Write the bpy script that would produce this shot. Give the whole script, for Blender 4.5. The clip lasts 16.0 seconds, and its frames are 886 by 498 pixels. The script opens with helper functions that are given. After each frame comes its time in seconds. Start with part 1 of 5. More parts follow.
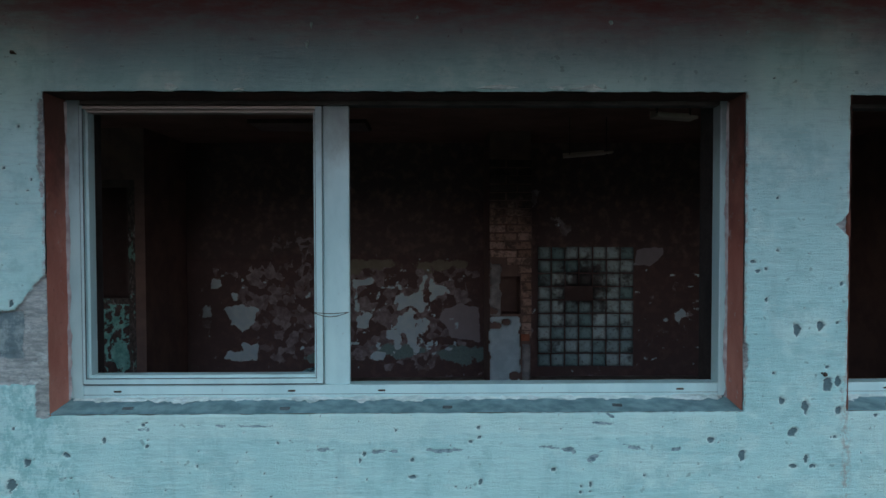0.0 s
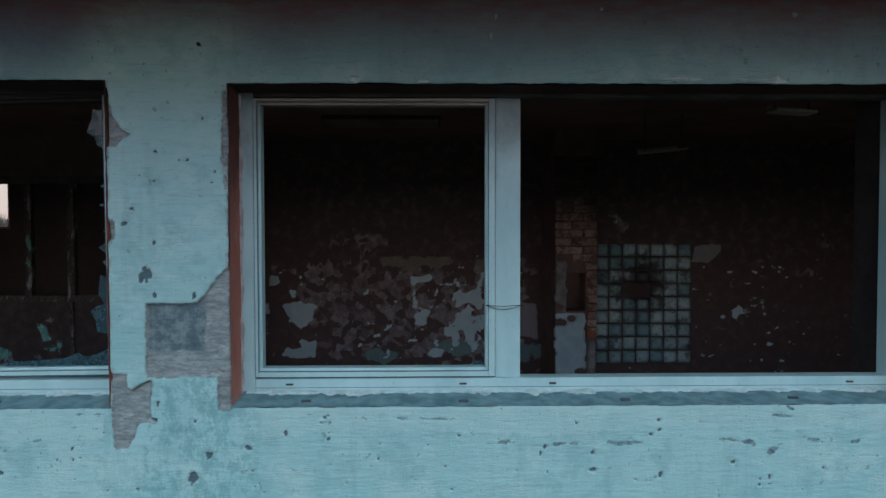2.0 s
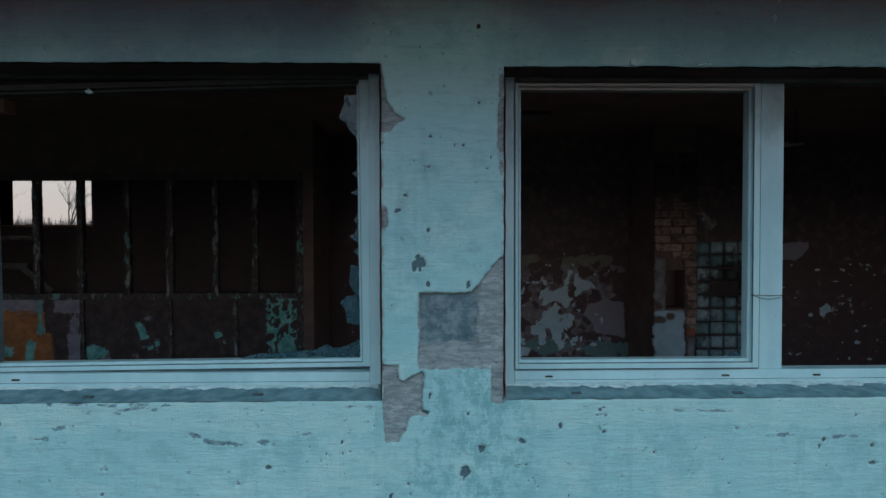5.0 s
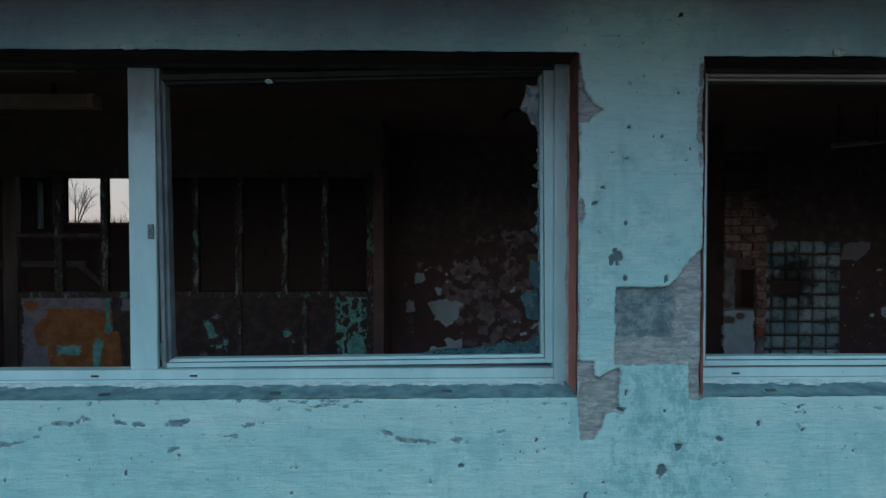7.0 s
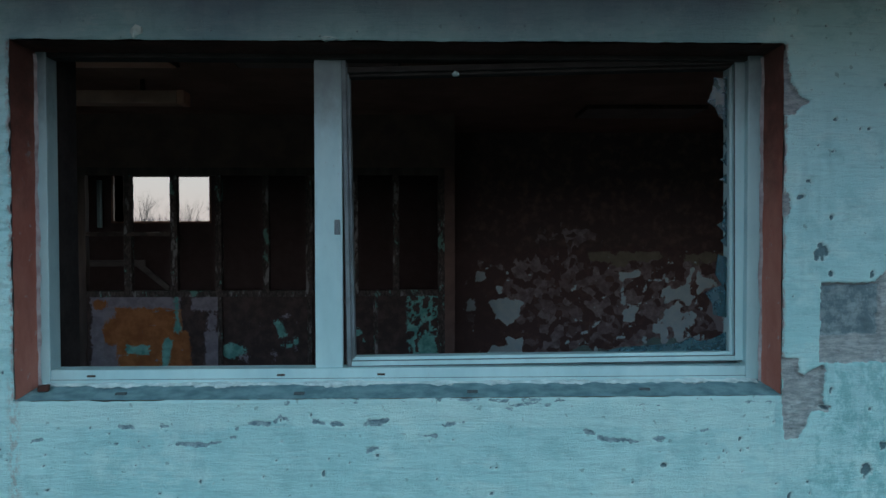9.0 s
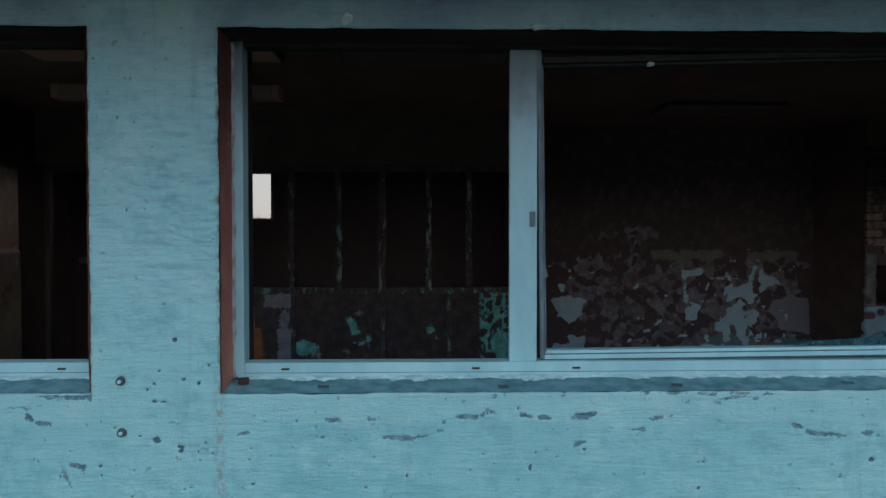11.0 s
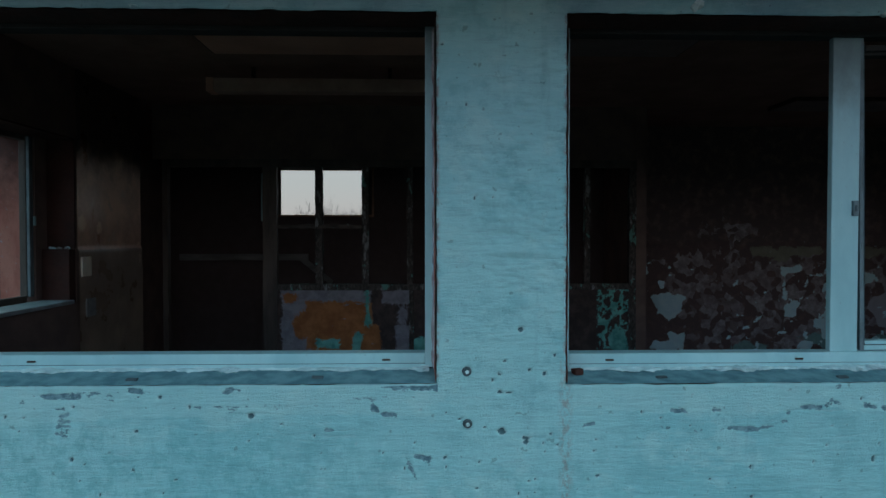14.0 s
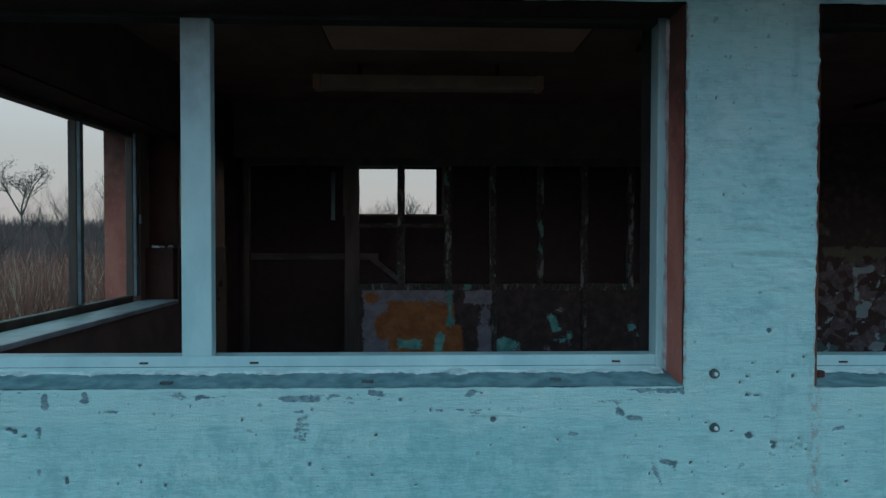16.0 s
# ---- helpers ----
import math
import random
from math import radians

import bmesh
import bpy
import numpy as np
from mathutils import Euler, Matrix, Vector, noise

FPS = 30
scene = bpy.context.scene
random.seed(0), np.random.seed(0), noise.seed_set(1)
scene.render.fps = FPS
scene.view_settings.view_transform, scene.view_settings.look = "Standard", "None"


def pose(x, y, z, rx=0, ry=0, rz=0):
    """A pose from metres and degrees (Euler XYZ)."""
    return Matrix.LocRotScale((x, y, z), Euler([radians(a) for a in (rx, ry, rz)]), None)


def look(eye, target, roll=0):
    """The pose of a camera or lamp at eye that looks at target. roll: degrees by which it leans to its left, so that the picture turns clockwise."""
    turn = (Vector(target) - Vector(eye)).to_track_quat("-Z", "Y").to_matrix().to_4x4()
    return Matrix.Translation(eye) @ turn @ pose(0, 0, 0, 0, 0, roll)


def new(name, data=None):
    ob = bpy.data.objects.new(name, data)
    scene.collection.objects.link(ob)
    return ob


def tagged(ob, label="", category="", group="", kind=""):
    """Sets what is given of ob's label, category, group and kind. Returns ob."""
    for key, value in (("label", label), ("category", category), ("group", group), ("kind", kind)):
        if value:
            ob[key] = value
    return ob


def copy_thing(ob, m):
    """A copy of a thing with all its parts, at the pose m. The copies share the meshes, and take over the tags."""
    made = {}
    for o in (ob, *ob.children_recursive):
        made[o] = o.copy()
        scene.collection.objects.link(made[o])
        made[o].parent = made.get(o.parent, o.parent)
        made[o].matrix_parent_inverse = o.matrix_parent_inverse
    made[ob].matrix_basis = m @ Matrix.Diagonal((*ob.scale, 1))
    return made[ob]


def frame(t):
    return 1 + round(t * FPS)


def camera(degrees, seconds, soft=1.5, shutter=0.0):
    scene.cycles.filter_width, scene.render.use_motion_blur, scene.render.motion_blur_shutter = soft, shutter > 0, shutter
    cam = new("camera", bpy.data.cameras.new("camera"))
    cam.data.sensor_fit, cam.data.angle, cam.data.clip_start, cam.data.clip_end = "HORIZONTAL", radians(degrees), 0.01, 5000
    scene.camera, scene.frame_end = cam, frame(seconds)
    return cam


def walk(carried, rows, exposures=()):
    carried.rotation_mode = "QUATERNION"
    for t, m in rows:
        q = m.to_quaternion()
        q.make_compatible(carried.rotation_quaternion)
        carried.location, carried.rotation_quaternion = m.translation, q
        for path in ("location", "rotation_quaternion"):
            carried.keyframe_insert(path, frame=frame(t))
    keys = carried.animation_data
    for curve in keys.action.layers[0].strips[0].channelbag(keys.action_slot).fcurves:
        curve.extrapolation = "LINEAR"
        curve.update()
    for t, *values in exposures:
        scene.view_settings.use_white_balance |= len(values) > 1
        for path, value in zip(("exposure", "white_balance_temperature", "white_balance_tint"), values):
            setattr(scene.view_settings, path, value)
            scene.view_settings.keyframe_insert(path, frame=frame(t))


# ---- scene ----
cam = camera(70.0, 16.0)
PATH = [
    (0, (0.125, -2.188, 1.551), (0.153, -0.189, 1.498), -0.1),
    (0.5, (-0.028, -2.188, 1.543), (0.0, -0.189, 1.489), -0.1),
    (1, (-0.184, -2.189, 1.538), (-0.156, -0.19, 1.484), -0.1),
    (1.5, (-0.343, -2.186, 1.535), (-0.313, -0.187, 1.481), -0.1),
    (2, (-0.504, -2.178, 1.529), (-0.473, -0.179, 1.473), -0.1),
    (2.5, (-0.663, -2.17, 1.517), (-0.631, -0.171, 1.463), -0.1),
    (3, (-0.819, -2.158, 1.512), (-0.786, -0.159, 1.46), -0.1),
    (5.5, (-1.606, -2.094, 1.469), (-1.566, -0.095, 1.424), -0.1),
    (6, (-1.77, -2.078, 1.46), (-1.729, -0.079, 1.418), -0.0),
    (6.5, (-1.931, -2.062, 1.456), (-1.889, -0.063, 1.414), -0.0),
    (7, (-2.089, -2.05, 1.452), (-2.047, -0.051, 1.409), -0.0),
    (7.5, (-2.25, -2.034, 1.449), (-2.206, -0.035, 1.407), 0.0),
    (8, (-2.411, -2.019, 1.45), (-2.367, -0.02, 1.406), -0.1),
    (8.5, (-2.574, -2.004, 1.444), (-2.529, -0.005, 1.401), -0.0),
    (9, (-2.736, -1.994, 1.438), (-2.689, 0.005, 1.394), -0.1),
    (11.5, (-3.555, -1.95, 1.404), (-3.506, 0.049, 1.361), -0.0),
    (12, (-3.729, -1.944, 1.397), (-3.678, 0.055, 1.355), -0.1),
    (12.5, (-3.906, -1.939, 1.391), (-3.853, 0.06, 1.349), -0.0),
    (13, (-4.083, -1.935, 1.388), (-4.03, 0.064, 1.344), -0.0),
    (13.5, (-4.265, -1.924, 1.382), (-4.21, 0.074, 1.338), -0.0),
    (14, (-4.451, -1.907, 1.376), (-4.391, 0.092, 1.333), 0.0),
    (14.5, (-4.637, -1.886, 1.371), (-4.575, 0.112, 1.33), 0.1),
    (15, (-4.824, -1.868, 1.368), (-4.762, 0.131, 1.328), 0.1),
    (15.5, (-5.002, -1.848, 1.37), (-4.939, 0.151, 1.328), 0.1),
    (16, (-5.172, -1.825, 1.367), (-5.109, 0.174, 1.325), 0.1),
]
walk(cam, [(t, look(eye, target, roll)) for t, eye, target, roll in PATH], [(0, 1.97, 6950, 17), (3, 1.83, 6800, 15), (7, 1.64, 6350, 8), (9.5, 1.77, 6450, 9), (12, 1.63, 6200, 5), (14, 1.44, 6000, 2), (16, 1.44, 6120, 4)])

# ---- world, light, exposure ----
# overcast dusk: pale neutral afterglow behind the building, bluer cloud overhead and opposite
SUN_ELEV, SUN_TURN = 38.0, 165.0
world = bpy.data.worlds.new("overcast_dusk_sky")
scene.world = world
world.use_nodes = True
wn, wl = world.node_tree.nodes, world.node_tree.links
sky = wn.new("ShaderNodeTexSky")
sky.sky_type, sky.sun_disc = "NISHITA", False
sky.sun_elevation, sky.sun_rotation = radians(SUN_ELEV), radians(SUN_TURN)
sky.air_density, sky.dust_density, sky.ozone_density = 1.0, 3.0, 3.0
coord, split, cloud, blend = wn.new("ShaderNodeTexCoord"), wn.new("ShaderNodeSeparateXYZ"), wn.new("ShaderNodeValToRGB"), wn.new("ShaderNodeMix")
wl.new(coord.outputs["Generated"], split.inputs[0])
wl.new(split.outputs["Z"], cloud.inputs["Fac"])
ramp = cloud.color_ramp
ramp.interpolation = "EASE"
ramp.elements[0].position, ramp.elements[0].color = 0.0, (1.22, 1.08, 1.02, 1)
ramp.elements[1].position, ramp.elements[1].color = 1.0, (1.10, 2.15, 1.82, 1)
for at, c in ((0.10, (1.15, 1.12, 1.07, 1)), (0.18, (1.28, 1.32, 1.30, 1)), (0.30, (1.38, 2.02, 2.66, 1)), (0.55, (1.12, 2.12, 2.16, 1))):
    ramp.elements.new(at).color = c
blend.data_type = "RGBA"
blend.inputs[0].default_value = 0.98
wl.new(sky.outputs["Color"], blend.inputs[6])
wl.new(cloud.outputs["Color"], blend.inputs[7])
away, tint = wn.new("ShaderNodeMapRange"), wn.new("ShaderNodeMix")
away.interpolation_type = "SMOOTHSTEP"
for socket, value in zip(away.inputs[1:5], (0.25, -0.55, 0.0, 1.0)):
    socket.default_value = value
wl.new(split.outputs["Y"], away.inputs[0])
tint.data_type, tint.blend_type = "RGBA", "MULTIPLY"
tint.inputs[7].default_value = (1.04, 1.09, 1.20, 1)
wl.new(away.outputs[0], tint.inputs[0])
wl.new(blend.outputs[2], tint.inputs[6])
wl.new(tint.outputs[2], wn["Background"].inputs["Color"])
wn["Background"].inputs["Strength"].default_value = 0.15
sun = new("sun", bpy.data.lights.new("sun", "SUN"))
sun.data.energy, sun.data.angle, sun.data.color = 0.05, radians(60), (1.0, 0.97, 0.93)
a = radians(SUN_TURN)
sun.matrix_world = look((30 * math.sin(a), 30 * math.cos(a), 30 * math.tan(radians(SUN_ELEV))), (0, 0, 0))


# ---- materials ----
class Mat:
    """A small builder for node materials, in object coordinates."""

    def __init__(self, name, world=False):
        self.m = bpy.data.materials.new(name)
        self.m.use_nodes = True
        self.t = self.m.node_tree
        self.b = self.t.nodes["Principled BSDF"]
        self.co = self.t.nodes.new("ShaderNodeNewGeometry").outputs["Position"] if world else self.t.nodes.new("ShaderNodeTexCoord").outputs["Object"]

    def link(self, value, socket):
        if isinstance(value, bpy.types.NodeSocket):
            self.t.links.new(value, socket)
        elif isinstance(value, (tuple, list)):
            socket.default_value = (*value, 1.0) if len(value) == 3 and len(socket.default_value) == 4 else value
        else:
            socket.default_value = value

    def noise(self, scale, detail=4, rough=0.6, stretch=(1, 1, 1), shift=0.0):
        mp = self.t.nodes.new("ShaderNodeMapping")
        self.t.links.new(self.co, mp.inputs["Vector"])
        mp.inputs["Scale"].default_value = stretch
        mp.inputs["Location"].default_value = (shift, shift * 0.7, shift * 0.3)
        n = self.t.nodes.new("ShaderNodeTexNoise")
        n.inputs["Scale"].default_value, n.inputs["Detail"].default_value, n.inputs["Roughness"].default_value = scale, detail, rough
        self.t.links.new(mp.outputs["Vector"], n.inputs["Vector"])
        return n.outputs["Fac"]

    def attr(self, name):
        n = self.t.nodes.new("ShaderNodeAttribute")
        n.attribute_name = name
        return n.outputs["Fac"]

    def rand(self):
        return self.t.nodes.new("ShaderNodeObjectInfo").outputs["Random"]

    def island(self):
        return self.t.nodes.new("ShaderNodeNewGeometry").outputs["Random Per Island"]

    def math(self, op, a, b=0.0, c=0.0):
        n = self.t.nodes.new("ShaderNodeMath")
        n.operation = op
        for v, s in zip((a, b, c), n.inputs):
            self.link(v, s)
        return n.outputs[0]

    def step(self, v, lo, hi, a=0.0, b=1.0):
        n = self.t.nodes.new("ShaderNodeMapRange")
        n.interpolation_type = "SMOOTHSTEP"
        for x, s in zip((v, lo, hi, a, b), n.inputs):
            self.link(x, s)
        return n.outputs[0]

    def mix(self, f, a, b):
        n = self.t.nodes.new("ShaderNodeMix")
        n.data_type = "RGBA"
        self.link(f, n.inputs[0]), self.link(a, n.inputs[6]), self.link(b, n.inputs[7])
        return n.outputs[2]

    def out(self, color, rough=0.8, height=None, dist=0.002, strength=0.6, metal=0.0, spec=0.5):
        self.link(color, self.b.inputs["Base Color"])
        self.link(rough, self.b.inputs["Roughness"])
        self.link(metal, self.b.inputs["Metallic"])
        self.link(spec, self.b.inputs["Specular IOR Level"])
        if height is not None:
            n = self.t.nodes.new("ShaderNodeBump")
            n.inputs["Strength"].default_value, n.inputs["Distance"].default_value = strength, dist
            self.link(height, n.inputs["Height"])
            self.t.links.new(n.outputs["Normal"], self.b.inputs["Normal"])
        return self.m


def plain(name, c0, c1, scale=6.0, rough=0.8, fine=60.0, bump=0.4, dist=0.002, metal=0.0, stretch=(1, 1, 1)):
    """Two-tone worn surface: broad blotches and fine grain."""
    m = Mat(name)
    a = m.step(m.noise(scale, 5, 0.6, stretch), 0.35, 0.65)
    g = m.noise(fine, 3, 0.6, stretch, 3.1)
    f = m.math("ADD", m.math("MULTIPLY", a, 0.7), m.math("MULTIPLY", g, 0.3))
    return m.out(m.mix(f, c0, c1), m.step(g, 0.2, 0.8, rough - 0.1, min(1, rough + 0.1)), g, dist, bump, metal)


def facade_paint():
    m = Mat("turquoise_limewash_plaster")
    big = m.step(m.noise(1.3, 5, 0.6), 0.3, 0.7)
    mid = m.noise(5, 6, 0.68, (1, 1, 1.5), 5.0)
    streak = m.noise(22, 6, 0.68, (0.3, 1, 3.4), 2.0)
    drip = m.noise(6, 5, 0.65, (2.6, 1, 0.35), 8.0)
    grit = m.noise(170, 3, 0.65)
    paint = m.mix(big, (0.37, 0.66, 0.70), (0.49, 0.755, 0.775))
    paint = m.mix(m.step(mid, 0.50, 0.62, 0, 0.55), paint, (0.60, 0.81, 0.81))
    coat = m.math("ABSOLUTE", m.math("SUBTRACT", mid, 0.565))
    coat = m.math("MULTIPLY", m.step(coat, 0.0, 0.007, 1.0, 0.0), m.step(m.noise(11, 4, 0.6, (1, 1, 1), 21.0), 0.52, 0.62))
    paint = m.mix(m.math("MULTIPLY", coat, 0.55), paint, (0.22, 0.40, 0.45))
    paint = m.mix(m.step(m.noise(9, 6, 0.7, (1, 1, 1.2), 15.0), 0.50, 0.64, 0, 0.6), paint, (0.32, 0.58, 0.62))
    paint = m.mix(m.step(m.noise(17, 6, 0.72, (0.8, 1, 1.3), 37.0), 0.54, 0.70, 0, 0.26), paint, (0.26, 0.52, 0.56))
    paint = m.mix(m.step(drip, 0.54, 0.72, 0, 0.4), paint, (0.31, 0.53, 0.58))
    paint = m.mix(m.step(streak, 0.55, 0.70, 0, 0.32), paint, (0.28, 0.46, 0.52))
    paint = m.mix(m.step(m.noise(90, 5, 0.7, (0.12, 1, 1.6), 6.0), 0.54, 0.70, 0, 0.34), paint, (0.27, 0.46, 0.51))
    low = m.step(m.math("ADD", m.attr("coat"), m.math("MULTIPLY", m.math("SUBTRACT", m.noise(30, 5, 0.7, (0.6, 1, 1.5), 23.0), 0.5), 0.03)), -0.002, 0.003)
    paint = m.mix(m.math("MULTIPLY", low, 0.45), paint, m.mix(m.step(m.noise(12, 6, 0.7, (0.7, 1, 1.3), 25.0), 0.4, 0.62), (0.53, 0.76, 0.77), (0.61, 0.82, 0.82)))
    speck = m.noise(60, 6, 0.75, (0.25, 1, 1.5), 31.0)
    paint = m.mix(m.step(speck, 0.54, 0.68, 0, 0.25), paint, (0.32, 0.53, 0.57))
    paint = m.mix(m.step(speck, 0.46, 0.34, 0, 0.25), paint, (0.70, 0.85, 0.85))
    teal = m.math("MULTIPLY", m.step(m.attr("teal"), 0.0, 1.0), m.step(m.noise(26, 6, 0.75, (1, 1, 0.7), 9.0), 0.44, 0.60))
    paint = m.mix(m.math("MULTIPLY", teal, 0.55), paint, (0.15, 0.42, 0.46))
    spots = m.step(m.noise(38, 2, 0.5, (1, 1, 1), 12.0), 0.705, 0.735)
    paint = m.mix(m.math("MULTIPLY", spots, 0.5), paint, (0.18, 0.28, 0.30))
    pink = m.math("MULTIPLY", m.attr("pink"), m.step(m.noise(60, 5, 0.75, (1, 1, 0.6), 4.0), 0.44, 0.60))
    paint = m.mix(pink, paint, (0.38, 0.20, 0.19))
    edge = m.math("ADD", m.attr("flake"), m.math("MULTIPLY", m.math("SUBTRACT", m.noise(110, 5, 0.75, (0.6, 1, 1.3)), 0.5), 0.030))
    fl = m.step(edge, -0.001, 0.001)
    paint = m.mix(fl, paint, m.mix(m.step(m.noise(45, 5, 0.7), 0.35, 0.65), (0.12, 0.20, 0.25), (0.30, 0.43, 0.49)))
    bare = m.step(m.math("ADD", m.attr("bare"), m.math("MULTIPLY", m.math("SUBTRACT", m.noise(90, 4, 0.7, (1, 1, 1), 7.0), 0.5), 0.010)), -0.001, 0.001)
    mortar = m.mix(m.step(m.noise(30, 6, 0.75, (0.5, 1, 2.0), 1.0), 0.36, 0.64), (0.235, 0.27, 0.285), (0.43, 0.46, 0.475))
    mortar = m.mix(m.step(m.noise(13, 6, 0.7, (0.8, 1, 1.5), 6.0), 0.56, 0.68, 0, 0.75), mortar, (0.56, 0.63, 0.66))
    mortar = m.mix(m.step(m.noise(60, 5, 0.7, (0.7, 1, 1.4), 3.0), 0.56, 0.66, 0, 0.6), mortar, (0.15, 0.16, 0.18))
    block = m.mix(m.step(m.noise(20, 6, 0.7, (1, 1, 1), 17.0), 0.4, 0.62), (0.13, 0.19, 0.22), (0.27, 0.345, 0.375))
    mortar = m.mix(m.step(m.attr("block"), -0.004, 0.004), mortar, block)
    rim = m.step(m.attr("pit"), 0.02, 0.12)
    col = m.mix(m.math("MULTIPLY", rim, 0.35), m.mix(bare, paint, mortar), (0.60, 0.72, 0.74))
    col = m.mix(m.step(m.attr("pit"), 0.25, 0.8, 0, 0.9), col, m.mix(grit, (0.03, 0.062, 0.082), (0.11, 0.19, 0.23)))
    lintel_tone = m.math("MULTIPLY", m.attr("soot"), m.step(m.noise(7, 6, 0.7, (1, 1, 0.6), 33.0), 0.25, 0.65, 0.8, 1.0))
    col = m.mix(lintel_tone, col, m.mix(grit, (0.125, 0.155, 0.265), (0.19, 0.235, 0.365)))
    # red bounce and shade below the eaves, painted onto the plaster colour
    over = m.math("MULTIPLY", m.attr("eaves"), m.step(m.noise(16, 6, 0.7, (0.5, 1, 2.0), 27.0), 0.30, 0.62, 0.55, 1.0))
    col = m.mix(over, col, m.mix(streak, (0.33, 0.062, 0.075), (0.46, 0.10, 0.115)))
    h = m.math("ADD", m.math("ADD", m.math("MULTIPLY", streak, 0.6), m.math("MULTIPLY", grit, 0.4)), m.math("MULTIPLY", mid, 0.6))
    h = m.math("ADD", h, m.math("MULTIPLY", speck, 0.8))
    return m.out(col, 0.88, h, 0.010, 0.65, spec=0.25)


def soot_wall():
    """Burnt, peeling paint: soot black over dark red, flaked to lilac and to white."""
    m = Mat("burnt_peeling_wall_paint")
    n1, n2 = m.noise(9, 6, 0.65), m.noise(60, 5, 0.7, (1, 1, 1), 3.0)
    soot = m.mix(m.step(n1, 0.45, 0.68), (0.145, 0.105, 0.100), (0.26, 0.175, 0.16))
    soot = m.mix(m.step(m.math("ADD", m.attr("dado"), m.math("MULTIPLY", m.math("SUBTRACT", n2, 0.5), 0.05)), -0.01, 0.02, 0, 0.5), soot, (0.15, 0.092, 0.090))
    warp = m.math("ADD", m.math("MULTIPLY", m.math("SUBTRACT", n2, 0.5), 0.085), m.math("MULTIPLY", m.math("SUBTRACT", m.noise(150, 4, 0.7), 0.5), 0.02))
    lil = m.step(m.math("ADD", m.attr("lilac"), warp), -0.004, 0.004)
    cells = m.t.nodes.new("ShaderNodeTexVoronoi")
    cells.inputs["Scale"].default_value = 13
    shift = m.t.nodes.new("ShaderNodeVectorMath")
    shift.operation = "MULTIPLY_ADD"
    wave = m.t.nodes.new("ShaderNodeTexNoise")
    wave.inputs["Scale"].default_value, wave.inputs["Detail"].default_value = 14, 3
    m.t.links.new(m.co, wave.inputs["Vector"])
    m.t.links.new(wave.outputs["Color"], shift.inputs[0])
    shift.inputs[1].default_value = (0.07, 0.07, 0.07)
    m.t.links.new(m.co, shift.inputs[2])
    m.t.links.new(shift.outputs[0], cells.inputs["Vector"])
    pick = m.t.nodes.new("ShaderNodeSeparateColor")
    m.t.links.new(cells.outputs["Color"], pick.inputs[0])
    flake = m.step(pick.outputs[0], 0.40, 0.43)
    lil = m.math("MULTIPLY", lil, m.math("MULTIPLY", flake, m.step(pick.outputs[1], 0.0, 1.0, 0.45, 1.0)))
    col = m.mix(lil, soot, m.mix(m.step(m.noise(14, 5, 0.65, (1, 1, 1), 8.0), 0.35, 0.68), (0.25, 0.212, 0.222), (0.48, 0.425, 0.445)))
    yel = m.step(m.math("ADD", m.attr("ochre"), warp), -0.004, 0.01)
    col = m.mix(yel, col, m.mix(n1, (0.16, 0.15, 0.11), (0.42, 0.40, 0.31)))
    tea = m.step(m.math("ADD", m.attr("teal"), warp), -0.004, 0.006)
    col = m.mix(tea, col, m.mix(n2, (0.10, 0.18, 0.18), (0.36, 0.56, 0.56)))
    she = m.step(m.math("ADD", m.attr("sheet"), m.math("MULTIPLY", warp, 0.5)), -0.003, 0.003)
    col = m.mix(she, col, m.mix(n1, (0.36, 0.33, 0.36), (0.52, 0.49, 0.53)))
    whi = m.step(m.math("ADD", m.attr("white"), m.math("MULTIPLY", warp, 0.55)), -0.003, 0.003)
    col = m.mix(whi, col, m.mix(m.step(n1, 0.3, 0.7), (0.62, 0.83, 0.90), (0.78, 0.94, 0.97)))
    col = m.mix(m.math("MULTIPLY", m.attr("char"), m.step(n1, 0.3, 0.6, 0.85, 1.0)), col, (0.095, 0.066, 0.062))
    return m.out(col, m.step(n1, 0.3, 0.7, 0.6, 0.85), m.math("ADD", n2, m.math("MULTIPLY", whi, -0.5)), 0.004, 0.7, spec=0.3)


def panel_paint():
    m = Mat("scorched_painted_boards")
    n1, n2 = m.noise(10, 6, 0.65), m.noise(55, 5, 0.7, (1, 1, 1), 3.0)
    warp = m.math("ADD", m.math("MULTIPLY", m.math("SUBTRACT", n2, 0.5), 0.09), m.math("MULTIPLY", m.math("SUBTRACT", m.noise(140, 4, 0.7), 0.5), 0.05))
    col = m.mix(m.step(n1, 0.4, 0.7), (0.062, 0.046, 0.044), (0.12, 0.084, 0.076))
    for key, a, b in (("lilac", (0.24, 0.225, 0.26), (0.36, 0.335, 0.38)), ("orange", (0.34, 0.125, 0.045), (0.50, 0.205, 0.075)), ("green", (0.12, 0.38, 0.34), (0.28, 0.68, 0.61))):
        col = m.mix(m.step(m.math("ADD", m.attr(key), warp), -0.004, 0.005), col, m.mix(m.step(n1, 0.35, 0.65), a, b))
    return m.out(col, 0.7, n2, 0.003, 0.7, spec=0.3)


